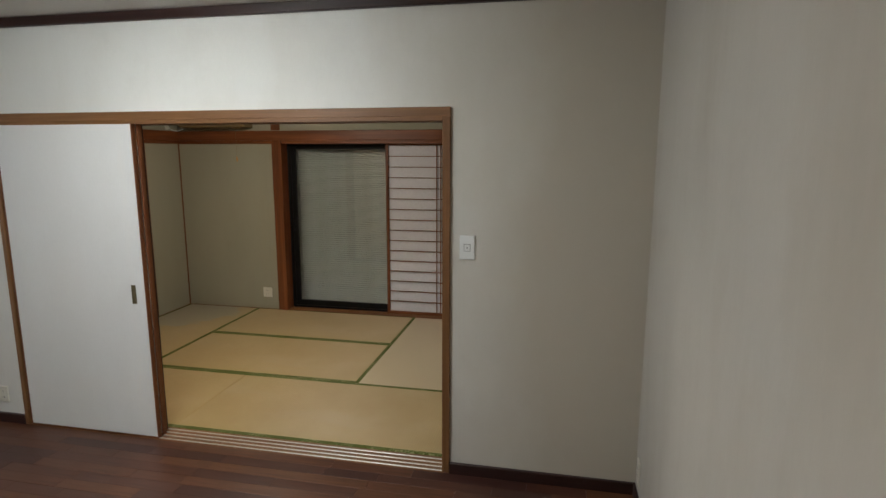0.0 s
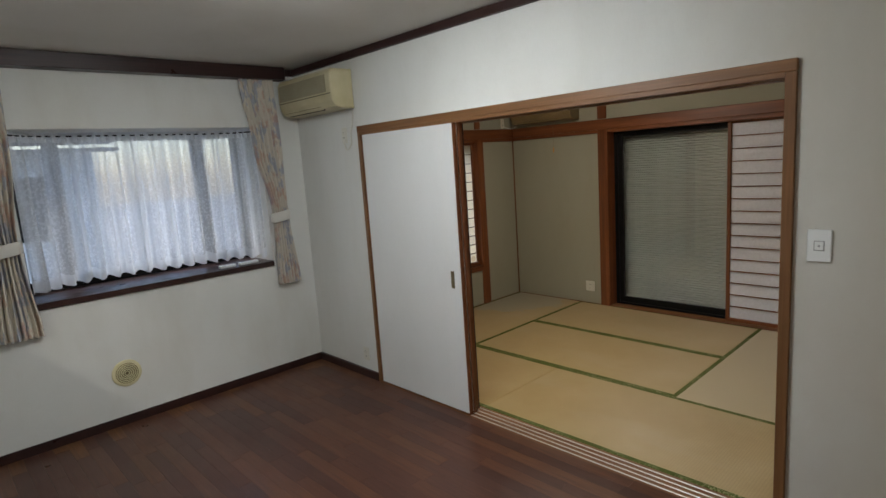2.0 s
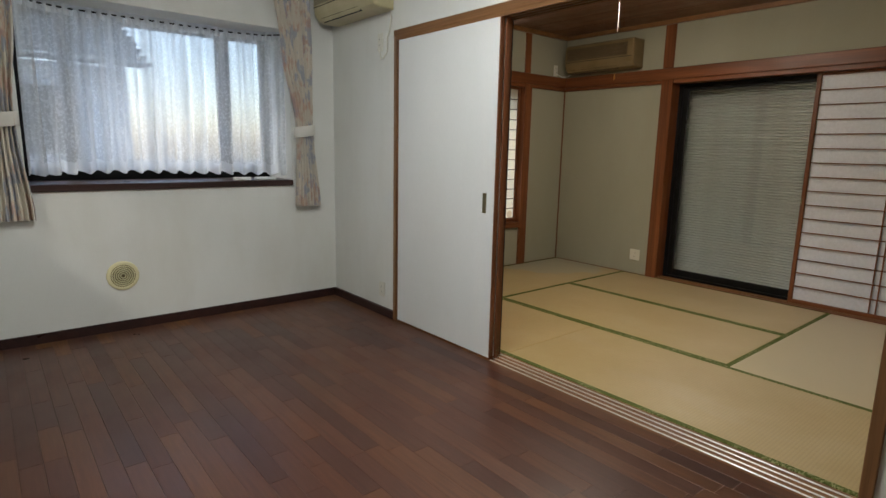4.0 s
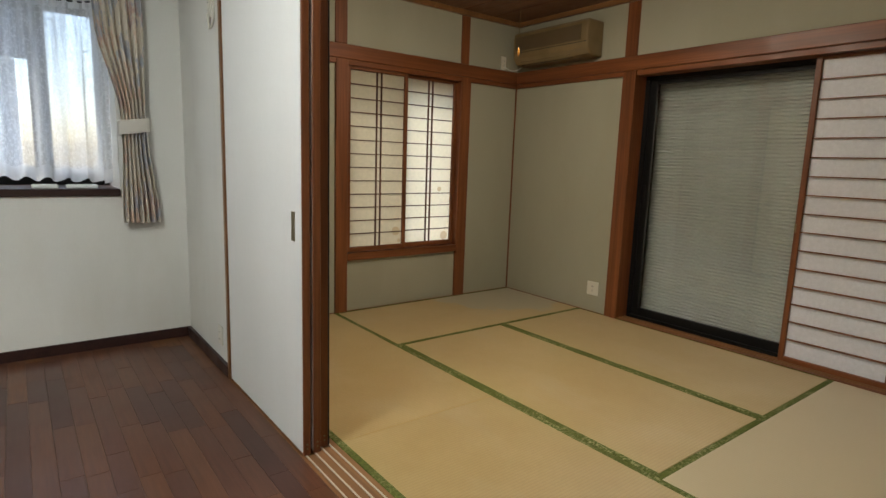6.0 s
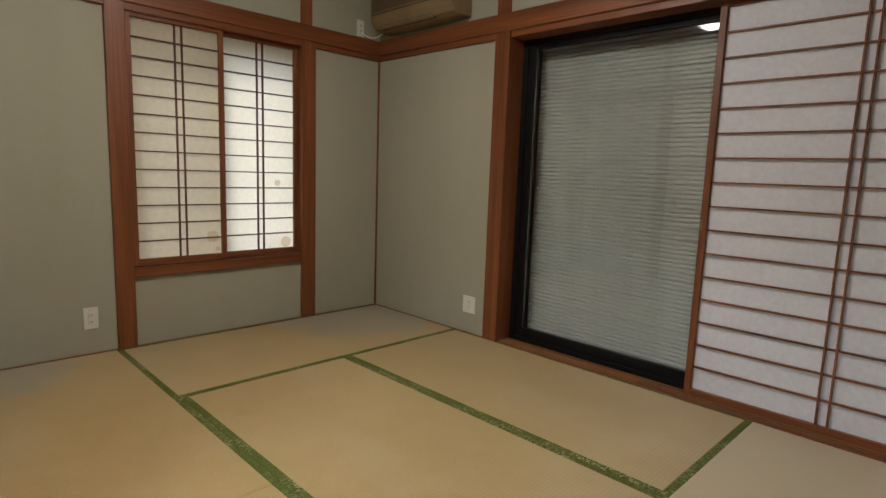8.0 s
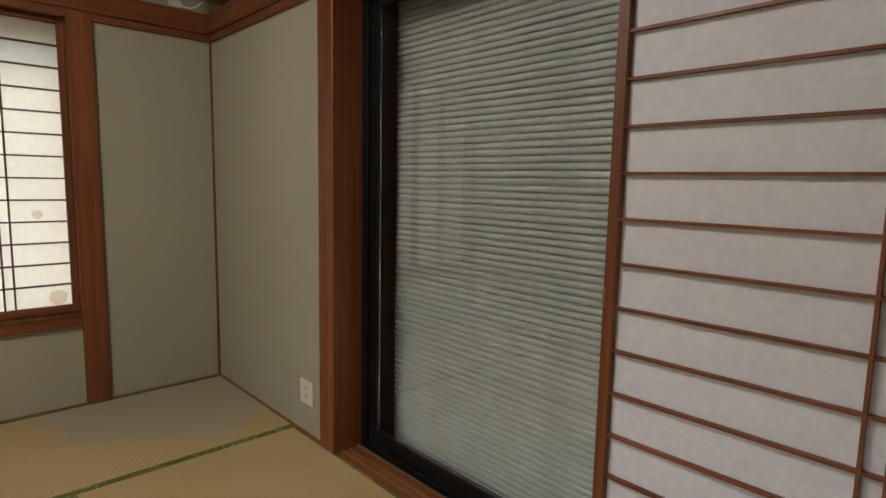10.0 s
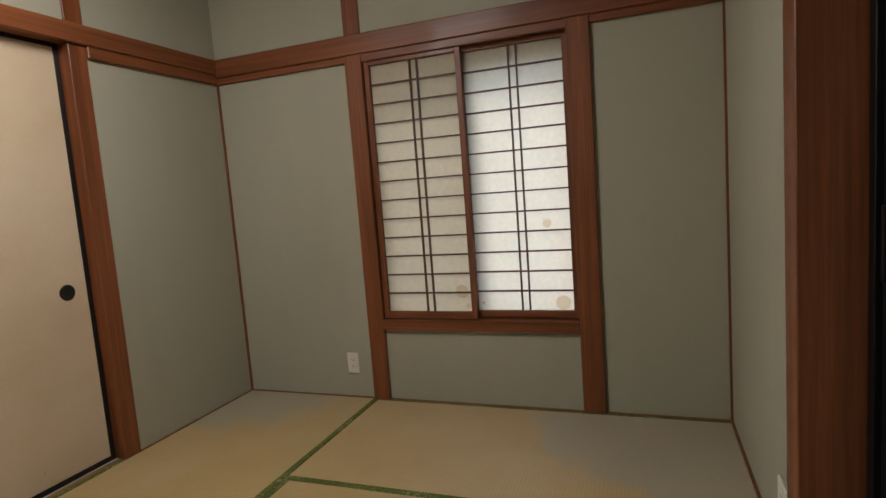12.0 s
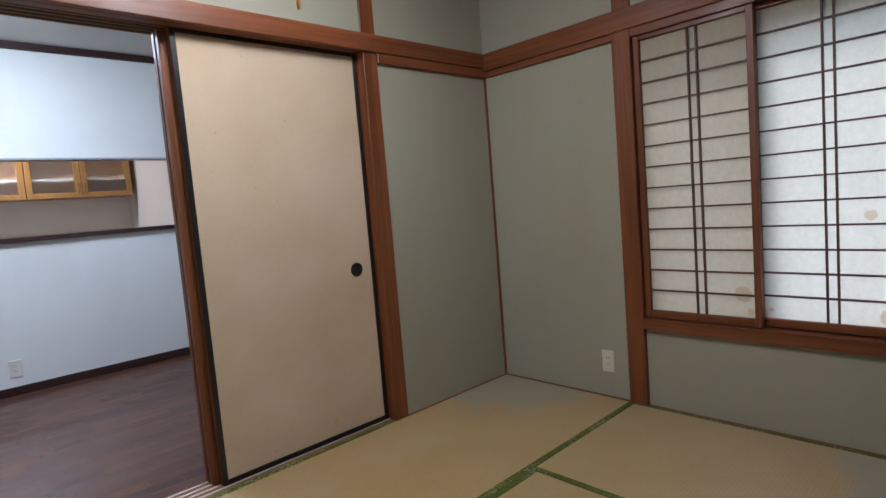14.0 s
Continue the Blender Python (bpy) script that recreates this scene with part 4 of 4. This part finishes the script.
def drape(y0, y1, seed, tie, lean):
    t = folds("curtain", "pale floral curtain gathered with a white tie", [(0.055, y0), (0.055, y1)], H1 - 0.095, 0.738, 7, 0.024, M_CURTAIN, 0.0, pinch=[(0, 1.0, 0), (0.30, 0.84, lean * 0.35), (0.635, 0.44, lean * 0.8), (0.68, 0.45, lean * 0.85), (1.0, 0.68, lean)], seed=seed)
    yc = (y0 + y1) / 2 + lean * 0.82
    w = abs(y1 - y0) * 0.44 / 2 + 0.016
    bm = bmesh.new()
    rings = []
    for z, g in ((tie - 0.038, 0.0), (tie - 0.03, 0.004), (tie + 0.03, 0.004), (tie + 0.038, 0.0)):
        rings.append([bm.verts.new((0.055 + (0.042 + g) * math.cos(a * math.tau / 28), yc + (w + g) * math.sin(a * math.tau / 28), z + 0.012 * math.sin(a * math.tau / 28))) for a in range(28)])
    for r, s in zip(rings, rings[1:]):
        for k in range(28):
            bm.faces.new((r[k], r[(k + 1) % 28], s[(k + 1) % 28], s[k]))
    part("tie_band", bm, M_TIE, t, "white frilled tie band", True)


M_TIE = paper_wall("tie_cloth", (0.62, 0.60, 0.54), (0.5, 0.48, 0.42), 300, 0.4)
drape(-0.640, -0.355, 5, 1.285, 0.105)
drape(-2.37, -2.05, 8, 1.285, 0.045)

for y, w, turn in ((-0.84, 0.12, 4), (-0.67, 0.15, -3)):
    r = thing("remote_control", "white remote control lying on the bay sill", "remote control", (-0.065, y, BZ0), "remote controls")
    part("case", boxes((-0.092, -0.045, y - w / 2, y + w / 2, BZ0, BZ0 + 0.022), bevel=0.005), M_PLASTIC_W, r)
    part("display", boxes((-0.082, -0.055, y - w / 2 + 0.015, y - w / 2 + 0.05, BZ0 + 0.022, BZ0 + 0.0228)), M_GREY, r)
    for k in range(3):
        part("button", boxes((-0.076, -0.062, y + 0.005 + k * 0.016, y + 0.015 + k * 0.016, BZ0 + 0.022, BZ0 + 0.0235)), M_GREY, r)

# ---- outside ----
structure("ground", boxes((-60, 60, -60, 60, -0.65, -0.55)), M_GROUND, "grey gravel ground", "ground")
nb = thing("neighbour_house", "pale neighbouring house with a grey tiled roof", "house", (-4.6, -2.2, -0.55))
part("wall", boxes((-7.5, -3.4, -6.0, -0.9, -0.55, 2.0)), M_OUT, nb)
for i in range(9):
    part("roof_course", boxes((-3.05 - i * 0.22 - 0.26, -3.05 - i * 0.22, -6.2, -0.7, 2.0 + i * 0.10, 2.035 + i * 0.10)), M_ROOF, nb)
part("window", boxes((-3.41, -3.38, -2.2, -1.4, 1.05, 1.75)), M_ALU, nb)

# ---- kitchen seen through the hatch ----
structure("counter_ledge", boxes((0.45, 3.37, KY - 0.20, KY + 0.035, 1.055, 1.088), bevel=0.004), M_DARK[0], "dark brown hatch ledge", "trim")
structure("hatch_trim", boxes((0.45, 3.35, KY - 0.125, KY + 0.006, 1.624, 1.636)), M_GREY, "grey lower edge of the hanging wall", "trim")


def wall_cabinet(x0):
    """Upper cabinet with two glazed doors, facing +y."""
    x1, y0, y1, z0, z1 = x0 + 0.90, -4.58, -4.22, 1.428, 2.0
    c = thing("wall_cabinet", "pale wooden wall cabinet with glazed doors", "cabinet", ((x0 + x1) / 2, y0, z0), "kitchen wall cabinets")
    part("body", boxes((x0, x1, y0, y1, z0, z0 + 0.018), (x0, x1, y0, y1, z1 - 0.018, z1), (x0, x0 + 0.018, y0, y1, z0 + 0.018, z1 - 0.018), (x1 - 0.018, x1, y0, y1, z0 + 0.018, z1 - 0.018), (x0 + 0.018, x1 - 0.018, y0, y0 + 0.01, z0 + 0.018, z1 - 0.018)), M_PALEWOOD, c)
    part("shelf", boxes((x0 + 0.018, x1 - 0.018, y0 + 0.01, y1 - 0.03, 1.60, 1.615)), M_PLASTIC_W, c, "white inner shelf")
    for a, side in ((x0, 1), (x0 + 0.45, -1)):
        d = part("door", boxes((a + 0.002, a + 0.052, y1, y1 + 0.02, z0, z1), (a + 0.398, a + 0.448, y1, y1 + 0.02, z0, z1), (a + 0.052, a + 0.398, y1, y1 + 0.02, z0, z0 + 0.05), (a + 0.052, a + 0.398, y1, y1 + 0.02, z1 - 0.05, z1), bevel=0.002), M_PALEWOOD, c)
        part("pane", boxes((a + 0.05, a + 0.40, y1 + 0.006, y1 + 0.010, z0 + 0.048, z1 - 0.048)), M_FROST, d, "patterned glass").visible_shadow = False
        hx = a + (0.425 if side > 0 else 0.025)
        part("handle", tube(bmesh.new(), [(hx, y1 + 0.02, z0 + 0.05), (hx, y1 + 0.042, z0 + 0.06), (hx, y1 + 0.042, z0 + 0.12), (hx, y1 + 0.02, z0 + 0.13)], 0.005), M_BRASS, d, "small bow handle")
    return c


for x in (0.842, 1.745, 2.648):
    wall_cabinet(x)
kc = thing("kitchen_counter", "kitchen counter with a pale raised back edge", "counter", (2.2, -4.25, 0))
part("body", boxes((0.79, 4.0, -4.56, -3.98, 0.0, 0.82)), M_PALEWOOD, kc)
part("worktop", boxes((0.79, 4.02, -4.58, -3.95, 0.82, 0.86), bevel=0.004), M_STEEL, kc, "brushed steel worktop")
part("upstand", boxes((0.80, 4.0, -4.58, -4.555, 0.86, 1.085), bevel=0.003), M_PLASTIC_W, kc, "pale raised back edge")
# Unseen fixture, added to go with the kitchen fill.
kl = thing("added_kitchen_light", "slim unseen kitchen ceiling light, added as fill", "ceiling light", (2.3, -3.75, H1))
part("housing", boxes((1.8, 2.8, -3.82, -3.68, H1 - 0.05, H1), bevel=0.004), M_PLASTIC_W, kl)
part("diffuser", boxes((1.82, 2.78, -3.80, -3.70, H1 - 0.085, H1 - 0.05), bevel=0.006), M_FILL_K, kl, "glowing diffuser")

# ---- floor boards, last ----
rng = random.Random(11)
lengths = (0.30, 0.455, 0.606, 0.91)
width = 0.0757
shared = {}
for ln in lengths:
    me = bpy.data.meshes.new("plank")
    bm = box(bmesh.new(), 0.0004, ln - 0.0004, 0.0003, width - 0.0003, -0.013, 0.0)
    top = [e for e in bm.edges if all(v.co.z > -0.001 for v in e.verts)]
    bmesh.ops.bevel(bm, geom=top, offset=0.0005, segments=1, affect="EDGES", profile=0.5)
    bm.to_mesh(me)
    bm.free()
    me.materials.append(M_PLANK)
    shared[ln] = me
floor = bpy.data.objects["floor"]
verts, faces, count = [], [], 0
y, row = -0.157 - width, 0
while y > -4.6:
    x = -rng.uniform(0, 0.6)
    while x < EX:
        ln = rng.choice(lengths)
        if count < 300 and y > -2.6 and x > -0.05 and x + ln < EX + 0.1:
            ob = new("plank", shared[ln])
            ob.location = (x, y, rng.uniform(-0.0003, 0.0003))
            ob.parent = floor
            count += 1
        else:
            k = len(verts)
            a, b, c, d = max(x, -0.1) + 0.0006, x + ln - 0.0006, y + 0.0006, y + width - 0.0006
            verts += [(a, c, 0), (b, c, 0), (b, d, 0), (a, d, 0), (a, c, -0.013), (b, c, -0.013), (b, d, -0.013), (a, d, -0.013)]
            faces += [(k, k + 1, k + 2, k + 3), (k, k + 4, k + 5, k + 1), (k + 1, k + 5, k + 6, k + 2), (k + 2, k + 6, k + 7, k + 3), (k + 3, k + 7, k + 4, k)]
        x += ln
    y -= width
    row += 1
me = bpy.data.meshes.new("planks_far")
me.from_pydata(verts, [], faces)
me.materials.append(M_PLANK)
far = new("planks_far", me)
far.parent = floor
tagged(far, "dark red-brown floor boards", kind="stuff")
